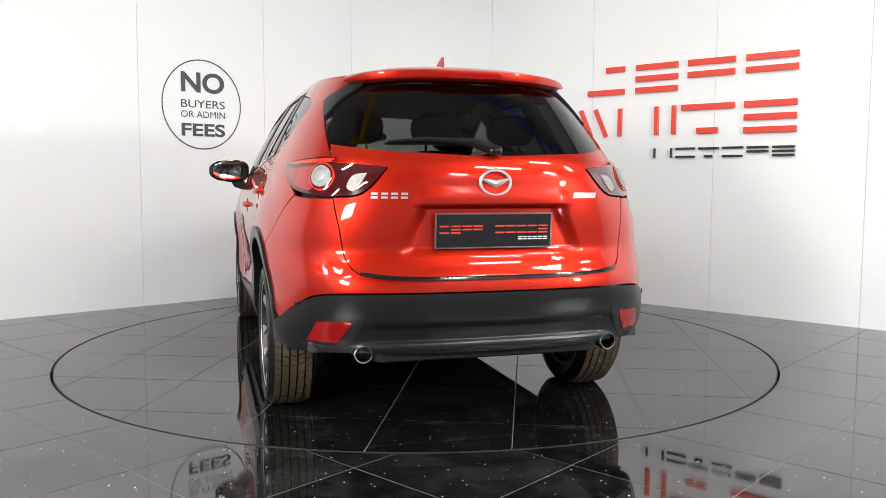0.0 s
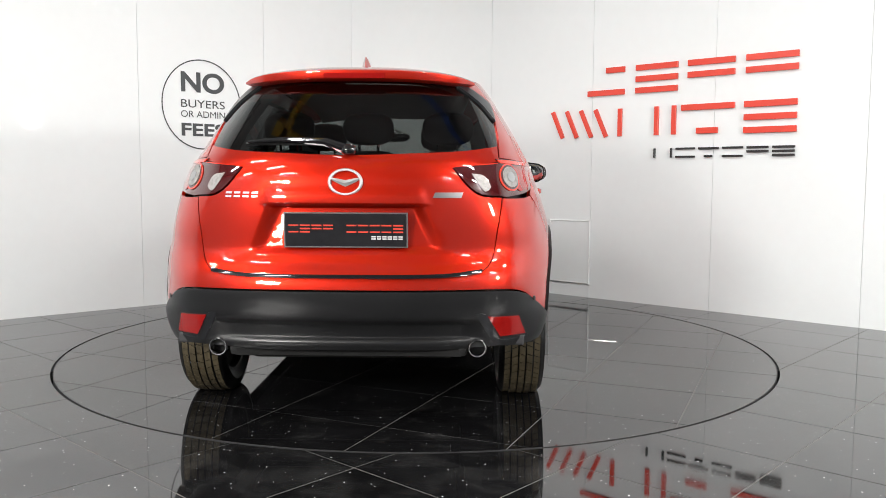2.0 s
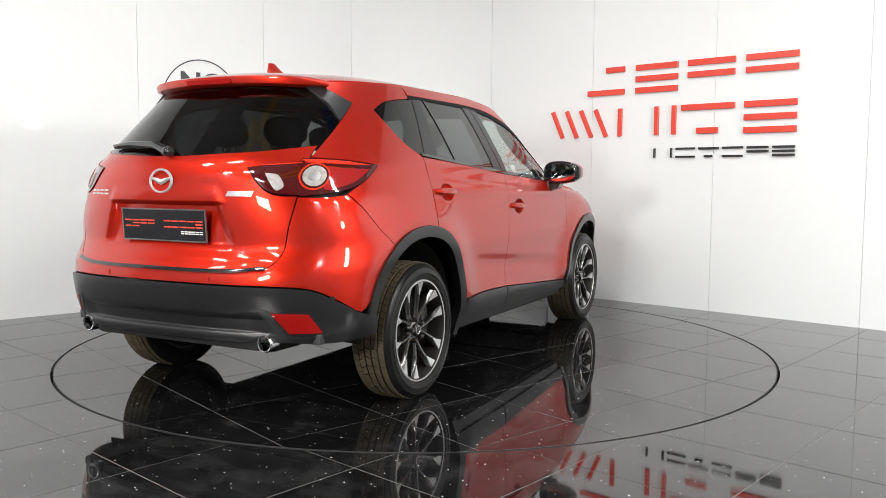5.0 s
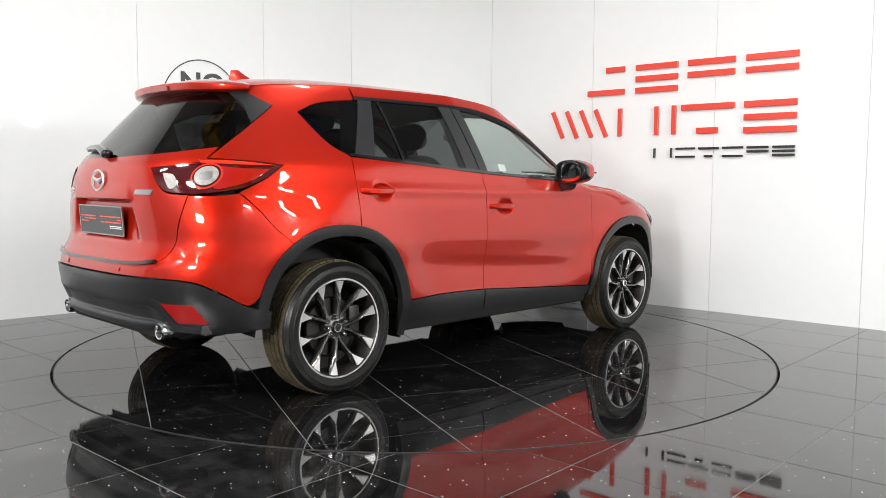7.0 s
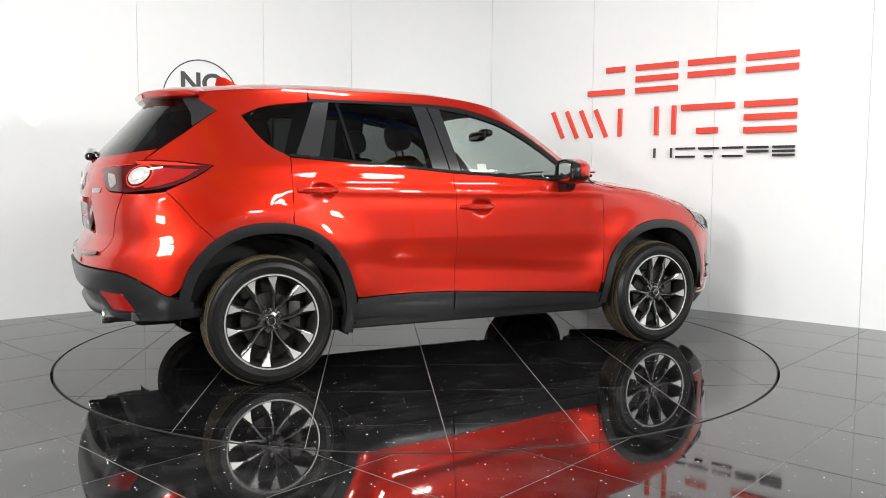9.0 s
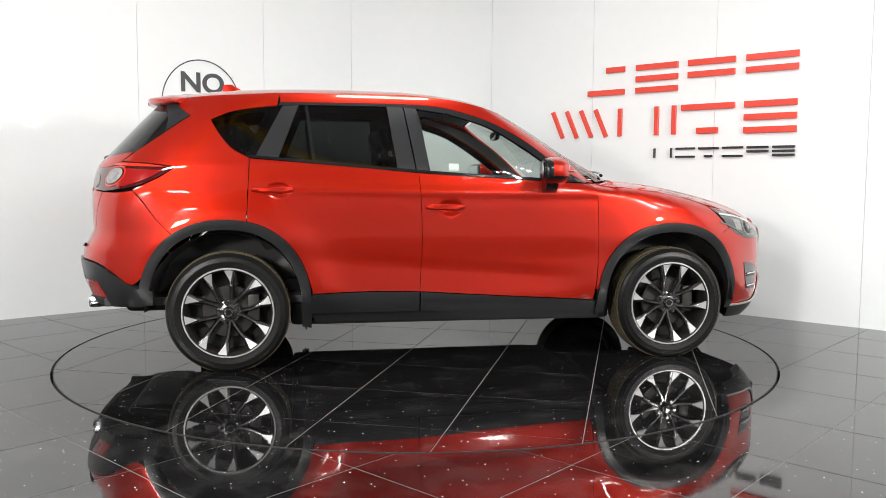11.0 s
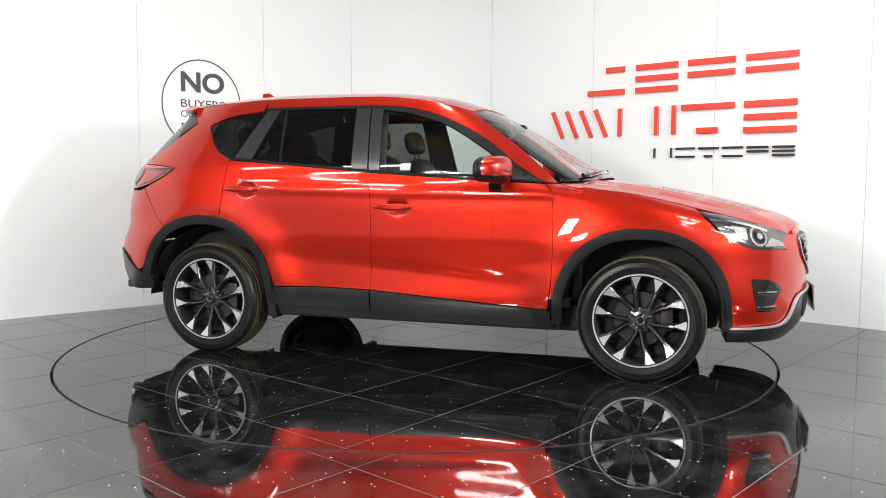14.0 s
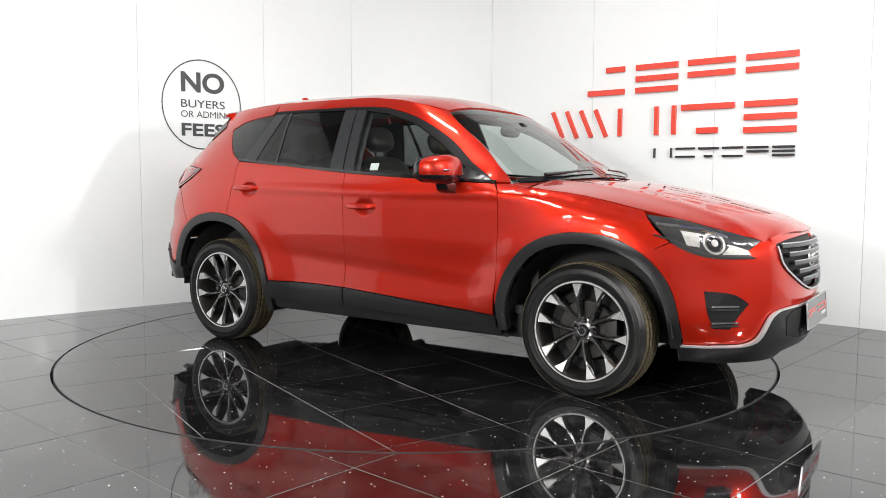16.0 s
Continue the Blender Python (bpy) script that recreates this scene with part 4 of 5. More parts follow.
# shark fin aerial
rows = []
for i in range(9):
    k = i / 8
    zz = .075 * k
    x0, x1, w = -1.43 + .0 * k - .02 * (1 - k), -1.18 - .20 * k ** .6, .030 * (1 - k) ** .8 + .003
    rows.append([(x0, 0, 1.655 + zz), ((x0 + x1) / 2, -w, 1.658 + zz), (x1, 0, 1.66 + zz * .98), ((x0 + x1) / 2, w, 1.658 + zz)])
part("aerial", loft(rows), M_PAINT, car, "red shark-fin aerial", angle=50)


def wheel(phase):
    """A wheel with its outer face towards -y, spokes turned by phase degrees, the tyre pressed flat where it stands."""
    ob = new("wheel")
    R = .353
    tyre = lathe([(.25, -.085), (.262, -.100), (.2645, -.106), (.270, -.107), (.2715, -.110), (.292, -.1135), (.2935, -.1155), (.2975, -.1155), (.299, -.113), (.318, -.1095), (.3195, -.1115), (.3225, -.111), (.324, -.107), (.336, -.098), (.346, -.085), (.346, .085), (.336, .098), (.29, .112), (.243, .085)], 72)
    for v in tyre.verts:
        if v.co.z < -.325:
            v.co.y *= 1 + .06 * min(1, (-.325 - v.co.z) / .018)
        v.co.z = max(v.co.z, -.3405)
    t = part("tyre", tyre, M_RUBBER, ob, "black tyre", angle=40)
    for y0, y1 in ((-.086, -.058), (-.05, -.022), (-.014, .014), (.022, .05), (.058, .086)):
        blocks = bmesh.new()
        n = 64 if abs(y0 + y1) > .1 else 48
        for i in range(n):
            a0, a1 = 2 * math.pi * (i + .06) / n, 2 * math.pi * (i + .94) / n
            sk = .03 if (y0 + y1) > 0 else -.03
            ps = []
            for r in (.344, R - (.005 if abs(y0 + y1) > .1 else 0)):
                for y, a in ((y0, a0), (y1, a0 + sk), (y1, a1 + sk), (y0, a1)):
                    rr = r - (.006 if abs(y) > .08 and r > .35 else 0)
                    ps.append(blocks.verts.new((rr * math.cos(a), y, max(-.342, rr * math.sin(a)))))
            for q in ((4, 5, 6, 7), (0, 1, 5, 4), (1, 2, 6, 5), (2, 3, 7, 6), (3, 0, 4, 7)):
                blocks.faces.new([ps[j] for j in q])
        bmesh.ops.recalc_face_normals(blocks, faces=blocks.faces)
        part("tread", blocks, M_TREAD, t, smooth=False)
    rim = lathe([(.255, -.088), (.262, -.098), (.258, -.103), (.25, -.103), (.245, -.095), (.239, -.07), (.230, .02), (.234, .085), (.25, .09)], 72)
    part("rim", rim, M_DARKMETAL, ob, "dark alloy rim", angle=40)
    part("rim_lip", lathe([(.2625, -.098), (.259, -.1055), (.2525, -.1055), (.249, -.098)], 72), M_ALLOY, ob, "machined silver rim lip")
    spoke, tip = None, None
    for i in range(10):
        base = radians(90 + phase + 72 * (i // 2)) + radians(16 if i % 2 else -16)
        lean = radians(13 if i % 2 else -13)
        rows = []
        for k in range(7):
            s = k / 6
            r = .05 + (.246 - .05) * s
            w = .0145 + .012 * abs(s - .35) ** 1.2 + .006 * s ** 3
            y = -.066 - .028 * s ** 1.5
            a = base + lean * (1 - s) ** 1.6
            d, e = Vector((math.cos(a), 0, math.sin(a))), Vector((-math.sin(a), 0, math.cos(a)))
            p = d * r
            rows.append([p - e * w + Vector((0, y + .017, 0)), p - e * w * .3 + Vector((0, y, 0)), p + e * w * .3 + Vector((0, y, 0)), p + e * w + Vector((0, y + .017, 0)), p + e * w * .7 + Vector((0, y + .045, 0)), p - e * w * .7 + Vector((0, y + .045, 0))])
        part("spoke", loft(rows), M_GUN, ob, angle=50)
        sk = -1 if i % 2 else 1
        rows = []
        for k in range(5):
            s = k / 4
            r = .178 + (.252 - .178) * s
            w0, w1 = .006 + .012 * s, -.003 + .043 * s ** 1.15
            y = -.066 - .028 * ((r - .05) / .196) ** 1.5 - .0025
            a = base
            d, e = Vector((math.cos(a), 0, math.sin(a))), Vector((-math.sin(a), 0, math.cos(a))) * sk
            p = d * r
            rows.append([p - e * w0 + Vector((0, y, 0)), p + e * w1 + Vector((0, y, 0)), p + e * w1 + Vector((0, y + .012, 0)), p - e * w0 + Vector((0, y + .012, 0))])
        part("spoke_tip", loft(rows), M_ALLOY, ob, "machined silver spoke end", angle=40)
    part("hub", lathe([(.0, -.072), (.03, -.072), (.034, -.066), (.068, -.058), (.075, -.03), (.06, .02)], 32), M_GUN, ob)
    part("centre_cap", lathe([(.0, -.083), (.026, -.082), (.032, -.077), (.033, -.066)], 24), M_TRIM, ob, "black centre cap with silver ring")
    part("cap_ring", lathe([(.018, -.083), (.020, -.0855), (.023, -.0855), (.0245, -.082)], 24), M_CHROME, ob)
    for i in range(5):
        a = radians(90 + phase + 72 * i)
        part("wheel_nut", lathe([(0, -.090), (.009, -.090), (.0125, -.085), (.0125, -.05)], 10, Matrix.Translation((.056 * math.cos(a), 0, .056 * math.sin(a)))), M_GUN, ob)
    part("brake_disc", lathe([(.05, -.02), (.15, -.02), (.155, -.014), (.155, .006), (.05, .006)], 40), M_DARKMETAL, ob, "worn grey brake disc")
    part("brake_caliper", box(.07, .06, .16, Matrix.Translation((.14, -.015, .02)), .015), M_DARKMETAL, ob)
    # near-black disc that stands in for the shade behind the spokes
    part("wheel_shade_disc", lathe([(0, .045), (.232, .045)], 40), M_GAP, ob)
    return ob


for i, (x, s) in enumerate(((-1.35, -1), (1.35, -1), (-1.35, 1), (1.35, 1))):
    w = wheel((13, -8, -34, -51)[i])
    w.parent = car
    w.matrix_basis = pose(x, s * .797, .342, 0, 0, 0 if s < 0 else 180)

# wheel housings and underside
for x, which in ((-1.36, "rear"), (1.345, "front")):
    for s in (-1, 1):
        rows = []
        for yy in (.60, .84):
            rows.append([(x + (.43 + .03 * (yy > .7)) * math.cos(radians(a)), s * yy, .345 + (.43 + .03 * (yy > .7)) * math.sin(radians(a))) for a in range(0, 181, 12)])
        liner = loft(rows, cap=False, closed=False)
        vs = [v for v in liner.verts if abs(v.co.y) < .7]
        liner.faces.new(vs)
        part("wheel_housing", liner, M_UNDER, car, "black wheel housing liner")
part("underbody", box(2.0, 1.5, .16, Matrix.Translation((0, 0, .315)), .03), M_UNDER, car, smooth=False)
part("underbody", box(.62, 1.05, .17, Matrix.Translation((-1.85, 0, .42)), .04), M_UNDER, car, smooth=False)
part("underbody", box(.9, 1.0, .2, Matrix.Translation((-1.2, 0, .40)), .04), M_UNDER, car, smooth=False)
part("underbody", box(.75, 1.1, .5, Matrix.Translation((1.4, 0, .5)), .06), M_UNDER, car, smooth=False)
for x in (-1.35, 1.35):
    part("axle", lathe([(.04, -.7), (.04, .7)], 14, Matrix.Translation((x, 0, .33))), M_DARKMETAL, car)
part("silencer", box(.28, .95, .13, Matrix.Translation((-1.86, 0, .36)), .05, 4), M_DARKMETAL, car, "grey exhaust silencer")
for s in (-1, 1):
    part("exhaust_pipe", lathe([(.029, .05), (.0305, .0), (.033, -.008), (.037, -.009), (.0405, -.003), (.041, .01), (.040, .05)], 32, Matrix.Translation((-2.165, s * .562, .384)) @ Matrix.Rotation(radians(-90), 4, "Z")), M_CHROME, car, "round chrome exhaust tip")
    part("exhaust_silencer_pipe", lathe([(.029, .045), (.038, .045), (.038, .22), (.029, .22)], 24, Matrix.Translation((-2.165, s * .562, .384)) @ Matrix.Rotation(radians(-90), 4, "Z")), M_UNDER, car)
    part("exhaust_bore", lathe([(0, .07), (.034, .07)], 20, Matrix.Translation((-2.165, s * .562, .384)) @ Matrix.Rotation(radians(-90), 4, "Z")), M_UNDER, car)
    for x, zz in ((-.915, .285),):
        part("mud_flap", box(.012, .17, .11, Matrix.Translation((x, s * .785, zz)) @ Matrix.Rotation(radians(-8), 4, "Y"), .004), M_CLAD, car)

# ---- car: fittings ----


def blob(sx, sy, sz, m=None, power=2.6, n=20):
    """A rounded block: a superellipsoid of the given half sizes."""
    bm = bmesh.new()
    bmesh.ops.create_uvsphere(bm, u_segments=n, v_segments=max(8, n // 2), radius=1)
    for v in bm.verts:
        c = v.co.copy()
        r = (abs(c.x) ** power + abs(c.y) ** power + abs(c.z) ** power) ** (1 / power)
        v.co = Vector((c.x / r * sx, c.y / r * sy, c.z / r * sz))
    if m is not None:
        bmesh.ops.transform(bm, matrix=m, verts=bm.verts)
    return bm


def tube(points, r, n=8):
    """A round rod through points."""
    rows = []
    for i, p in enumerate(points):
        a, b = Vector(points[max(0, i - 1)]), Vector(points[min(len(points) - 1, i + 1)])
        d = (b - a).normalized()
        u = d.cross(Vector((0, 0, 1)) if abs(d.z) < .9 else Vector((1, 0, 0))).normalized()
        w = d.cross(u)
        rr = r[i] if isinstance(r, (list, tuple)) else r
        rows.append([Vector(p) + (u * math.cos(2 * math.pi * k / n) + w * math.sin(2 * math.pi * k / n)) * rr for k in range(n)])
    return loft(rows)


for left in (False, True):
    s = 1 if left else -1
    # door handles in their cups
    for hx, hz in ((-1.085, 1.045), (-.085, .945)):
        y = shell_y(hx, hz)
        rows = []
        for k in range(11):
            q = k / 10
            xx = hx - .125 + .235 * q
            yy = shell_y(xx, hz) + .006 + .030 * math.sin(math.pi * min(1, max(0, q))) ** .6
            hh = .014 + .003 * math.sin(math.pi * q)
            zz = hz + .004
            rows.append([(xx, s * (yy - .012), zz - hh), (xx, s * yy, zz - hh * .6), (xx, s * yy, zz + hh * .6), (xx, s * (yy - .012), zz + hh), (xx, s * (yy - .018), zz)])
        part("door_handle", loft(rows), M_PAINT, car, "red door handle", angle=60)
    # door mirror
    mir = new("door_mirror")
    mir.parent = car
    mir.matrix_basis = pose(.545, s * .995, 1.165) @ Matrix.Scale(1.08, 4)
    cap = blob(.088, .128, .074, Matrix.Translation((0, 0, 0)), 3.2, 32)
    for v in cap.verts:
        v.co.x = v.co.x if v.co.x > -.045 else -.045 + (v.co.x + .045) * .12
        v.co.z *= 1 - .25 * max(0, v.co.y * s / .128)
        v.co.x -= .25 * max(0, v.co.y * s) ** 1
    lower = cap.copy()
    bmesh.ops.bisect_plane(cap, geom=cap.verts[:] + cap.edges[:] + cap.faces[:], plane_co=(0, 0, -.028), plane_no=(0, 0, -1), clear_outer=True)
    bmesh.ops.bisect_plane(lower, geom=lower.verts[:] + lower.edges[:] + lower.faces[:], plane_co=(0, 0, -.028), plane_no=(0, 0, 1), clear_outer=True)
    rear_half = cap.copy()
    bmesh.ops.bisect_plane(cap, geom=cap.verts[:] + cap.edges[:] + cap.faces[:], plane_co=(-.038, 0, 0), plane_no=(-1, 0, 0), clear_outer=True)
    bmesh.ops.bisect_plane(rear_half, geom=rear_half.verts[:] + rear_half.edges[:] + rear_half.faces[:], plane_co=(-.038, 0, 0), plane_no=(1, 0, 0), clear_outer=True)
    part("mirror_rim", rear_half, M_TRIM, mir, "gloss black mirror rim", angle=60)
    part("mirror_cap", cap, M_PAINT, mir, "red mirror cap", angle=60)
    part("mirror_shell", lower, M_TRIM, mir, "gloss black mirror underside", angle=60)
    part("indicator", box(.012, .15, .011, Matrix.Translation((.072, s * .02, -.004)) @ Matrix.Rotation(s * radians(-14), 4, "Z"), .004), M_CHROME, mir, "clear indicator strip")
    part("mirror_face", blob(.004, .105, .058, Matrix.Translation((-.054 - .01, s * .0, 0)) @ Matrix.Rotation(s * radians(14), 4, "Z"), 3), G_MIRROR, mir, "mirror glass")
    part("mirror_surround", blob(.012, .118, .068, Matrix.Translation((-.050, s * .0, 0)) @ Matrix.Rotation(s * radians(14), 4, "Z"), 3), M_TRIM, mir)
    rows = []
    for k in range(6):
        q = k / 5
        yy = -.03 - .095 * q
        rows.append([(.035, s * (yy + .03), -.045 - .02 * q), (-.035, s * (yy + .03), -.045 - .02 * q), (-.035 - .01 * q, s * yy, -.105 - .03 * q), (.03 + .02 * q, s * yy, -.105 - .03 * q)])
    part("mirror_foot", loft(rows), M_TRIM, mir, "gloss black mirror foot", angle=50)
    # inner door skins, dark behind the shut lines and seen through the glass
    panel("door_card", SIDE, [(-1.2, 1.20, 1), (-.25, 1.14), (.80, 1.08, 1), (.82, .4, 1), (-.84, .4, 1), (-.90, .7), (-1.2, .93, 1)], M_TRIMGREY, car, "dark inner door trim", lift=-.055, thick=0, gap=0, h=.07, mirror=left)
    panel("door_card", REAR, [RX(-1.2, 1.20, 1), RX(-1.5, 1.2), RX(-1.9, 1.16), RY(.66, 1.15, 1), RY(.68, .75, 1), RX(-1.95, .62), RX(-1.80, .85), RX(-1.25, .93, 1)], M_TRIMGREY, car, "dark load bay trim", lift=-.055, thick=0, gap=0, h=.07, mirror=left)
    panel("pillar_lining", SIDE, [(-.40, 1.60, 1), (-.22, 1.60, 1), (-.16, 1.12, 1), (-.38, 1.14, 1)], M_TRIMGREY, car, lift=-.05, thick=0, gap=0, h=.06, mirror=left)
    panel("pillar_lining", SIDE, [(-.92, 1.60, 1), (-1.12, 1.58, 1), (-1.26, 1.22, 1), (-1.08, 1.22, 1)], M_TRIMGREY, car, lift=-.05, thick=0, gap=0, h=.06, mirror=left)
    panel("pillar_lining", SIDE, [(-.05, 1.58, 1), (.2, 1.50), (.45, 1.37), (.82, 1.10, 1), (.86, 1.12, 1), (.56, 1.37), (.3, 1.52), (.0, 1.60, 1)], M_HEADLINER, car, "pale screen pillar lining", lift=-.04, thick=0, gap=0, h=.06, mirror=left)
    # sensors
    for y, z, sf in ((.313, .668, M_PAINT), (.80, .585, M_CLAD)):
        c0 = RY(y, z)
        panel("parking_sensor", REAR, [(c0[0] + .011 * math.cos(a * math.pi / 4), z + .011 * math.sin(a * math.pi / 4)) for a in range(8)], sf, car, lift=.004 if y < .5 else .017, thick=.004, gap=0, h=.02, mirror=left)
    # front wiper
    pts = [SCREEN((-1 if left else 1) * SY(yy, zz)[0], zz) + Vector((.012, 0, .016)) for yy, zz in ((.60, 1.125), (.45, 1.138), (.3, 1.15), (.1, 1.158))]
    part("wiper", tube(pts, [.012, .009, .007, .005]), M_TRIM, car, "black windscreen wiper")
    # tailgate marks: plain chrome bars where the badges sit
    if not left:
        a0_, a1_ = RY(.368, 1.03)[0], RY(.50, 1.03)[0]
        panel("badge_bar", TAIL, [(a0_, 1.032, 1), (a1_ - .012, 1.032, 1), (a1_, 1.055, 1), (a0_ + .012, 1.055, 1)], M_SATIN, car, "plain satin silver badge", lift=.004, thick=.004, gap=0, h=.02)
    for k in range(4 if left else 0):
        yy = .37 + .16 * (k + .5) / 4
        c0 = RY(yy, 1.043)
        for dz in (-.008, .008):
            panel("badge_bar", TAIL, [(c0[0] - .014, 1.043 + dz - .004, 1), (c0[0] + .014, 1.043 + dz - .004, 1), (c0[0] + .014, 1.043 + dz + .004, 1), (c0[0] - .014, 1.043 + dz + .004, 1)], M_ALLOY, car, "small chrome badge bar", lift=.004, thick=.004, gap=0, h=.02, mirror=left)


def oval_badge(m, a=.075, b=.058):
    """A chrome oval ring with a plain bar across it."""
    ob = new("badge")
    ob.parent = car
    ob.matrix_basis = m
    rows = []
    for i in range(40):
        t = 2 * math.pi * i / 40
        c, s = math.cos(t), math.sin(t)
        rows.append([(a * c, b * s, .004), (a * .93 * c, b * .93 * s, .010), (a * .84 * c, b * .84 * s, .010), (a * .80 * c, b * .80 * s, .003)])
    bm = bmesh.new()
    vs = [[bm.verts.new(p) for p in r] for r in rows]
    for i in range(40):
        for k in range(3):
            bm.faces.new((vs[i][k], vs[(i + 1) % 40][k], vs[(i + 1) % 40][k + 1], vs[i][k + 1]))
    bmesh.ops.recalc_face_normals(bm, faces=bm.faces)
    part("ring", bm, M_ALLOY, ob, "chrome oval ring")
    rows = []
    for k in range(9):
        q = -1 + 2 * k / 8
        w = .004 + .010 * (1 - abs(q)) ** .7
        yy = .020 * abs(q) - .006
        rows.append([(a * .82 * q, yy - w, .004), (a * .82 * q, yy, .011), (a * .82 * q, yy + w, .004)])
    part("bar", loft(rows), M_ALLOY, ob, "chrome bar across the ring", angle=50)
    return ob


def face(x, y, z, back=True, tilt=0.):
    """A pose on an end of the car: x across as one faces it, y up, z out of the car."""
    m = Matrix(((0, 0, -1), (-1, 0, 0), (0, 1, 0))) if back else Matrix(((0, 0, 1), (1, 0, 0), (0, 1, 0)))
    m = m.to_4x4() @ Matrix.Rotation(radians(tilt), 4, "X")
    m.translation = (x, y, z)
    return m


oval_badge(face(-2.203, 0, 1.098, True, -3))
oval_badge(face(2.262, 0, .715, False, -6), .078, .060)


def number_plate(m, w=.52, h=.145):
    """A black show plate with plain red and white bars in place of its print."""
    ob = new("number_plate")
    ob.parent = car
    ob.matrix_basis = m
    part("plate", box(w, h, .006, None, .003, 2), M_PLATE, ob, "black show plate", smooth=False)
    for dx, dy, wx, wy in ((0, h / 2, w + .008, .006), (0, -h / 2, w + .008, .006), (-w / 2 - .001, 0, .006, h), (w / 2 + .001, 0, .006, h)):
        part("plate_edge", box(wx, wy, .008, Matrix.Translation((dx, dy, .001)), .001, 1), M_SATIN, ob, "thin silver plate edge", smooth=False)
    for k in range(10):
        if k == 4:
            continue
        x = -.235 + k * .0495
        for dz in ((-.014, .0, .014) if k in (1, 9) else (.0, .014) if k in (2, 3) else (-.014, .014)):
            part("bar", box(.042, .006, .002, Matrix.Translation((x + .012, dz + .006, .004))), M_RED_SIGN, ob, "red printed bar", smooth=False)
    for k in range(6):
        for dz in (-.005, .004):
            part("bar", box(.018, .0045, .002, Matrix.Translation((.118 + k * .023, -.032 + dz, .004))), M_WHITE, ob, "white printed bar", smooth=False)
    return ob


number_plate(face(-2.197, 0, .895, True, 4))
number_plate(face(2.305, 0, .43, False, -4))

# rear wiper
pts = [(-2.168, -.013, 1.232), (-2.155, .09, 1.268), (-2.12, .285, 1.278), (-2.085, .44, 1.27)]
wiper = part("rear_wiper", tube(pts, [.022, .018, .012, .006], 10), M_TRIM, car, "black rear wiper")
part("blade", tube([(-2.13, .05, 1.258), (-2.115, .25, 1.262), (-2.07, .45, 1.262)], .007), M_RUBBER, wiper, "rubber wiper blade")
part("pivot", blob(.03, .035, .024, Matrix.Translation((-2.165, -.01, 1.234)), 2.4, 14), M_TRIM, wiper)
panel("bumper_step", REAR, both([RY(0, .692), RY(.42, .695), RY(.575, .71, 1), RY(.575, .724, 1), RY(.42, .709), RY(0, .706)]), M_TRIM, car, "black loading edge strip", lift=.014, thick=.03, gap=0)
part("loading_panel", box(.03, 1.20, .5, Matrix.Translation((-2.03, 0, .93)), .01), M_TRIMGREY, car, smooth=False)

# grille
panel("grille", NOSE, both([FY(0, .555), FY(.15, .565), FY(.285, .615), FY(.41, .70), FY(.44, .80, 1), FY(.3, .825), FY(0, .838)]), M_GAP, car, "black radiator grille", lift=-.03, gap=0)
for k, z in enumerate((.60, .645, .69, .735, .78)):
    w = .20 + .21 * (z - .58) / .2
    panel("grille_slat", NOSE, both([FY(0, z), FY(w, z, 1), FY(w, z + .018, 1), FY(0, z + .018)]), M_PILLAR, car, "grey grille slat", lift=.004, thick=.03, gap=0)
    panel("grille_slat", NOSE, both([FY(0, z + .018), FY(w, z + .018, 1), FY(w, z + .023, 1), FY(0, z + .023)]), M_SATIN, car, "bright slat edge", lift=.006, thick=.01, gap=0)
panel("grille_wing", NOSE, both([FY(0, .548), FY(.15, .558), FY(.29, .607), FY(.42, .695), FY(.455, .79, 1), FY(.444, .79, 1), FY(.408, .697), FY(.284, .616), FY(.15, .568), FY(0, .558)]), M_SATIN, car, "satin metal wing round the grille", lift=.010, thick=.02, gap=0, h=.02)
panel("lower_grille", NOSE, both([FY(0, .315), FY(.25, .318), FY(.36, .34, 1), FY(.38, .43), FY(.34, .462, 1), FY(0, .468)]), M_GAP, car, "black lower air intake", lift=.014, gap=0)
panel("bonnet_edge", NOSE, both([FY(0, .838), FY(.3, .825), FY(.455, .80, 1), FY(.46, .835, 1), FY(.3, .86), FY(0, .865)]), M_PAINT, car, lift=-.012, gap=0)

# ---- car: cabin ----
panel("headliner", lambda x, y: ROOF(x, y) - Vector((0, 0, .04)), [(-1.75, -.50, 1), (-.5, -.54), (.28, -.50, 1), (.28, .50, 1), (-.5, .54), (-1.75, .50, 1)], M_HEADLINER, car, "pale grey headliner", h=.09, thick=0, gap=0, centre=(0, 0, 4))
part("cabin_floor", box(3.0, 1.55, .05, Matrix.Translation((-.55, 0, .40)), .01), M_TRIMGREY, car, "dark cabin floor", smooth=False)
part("bulkhead", box(.05, 1.4, .65, Matrix.Translation((.98, 0, .72)), .01), M_TRIMGREY, car, smooth=False)
rows = []
for k in range(13):
    y = -.74 + 1.48 * k / 12
    b = .03 * math.exp(-((y + .37) / .22) ** 2)
    rows.append([(1.02, y, 1.06), (.85, y, 1.085), (.62, y, 1.075 + b), (.50, y, 1.03 + b), (.47, y, .95), (.56, y, .78), (1.0, y, .7)])
part("dashboard", loft(rows), M_TRIMGREY, car, "black dashboard", angle=60)
wheel_rows = bmesh.new()
n1, n2 = 36, 10
mm = Matrix.Translation((.33, -.37, .98)) @ Matrix.Rotation(radians(-64), 4, "Y")
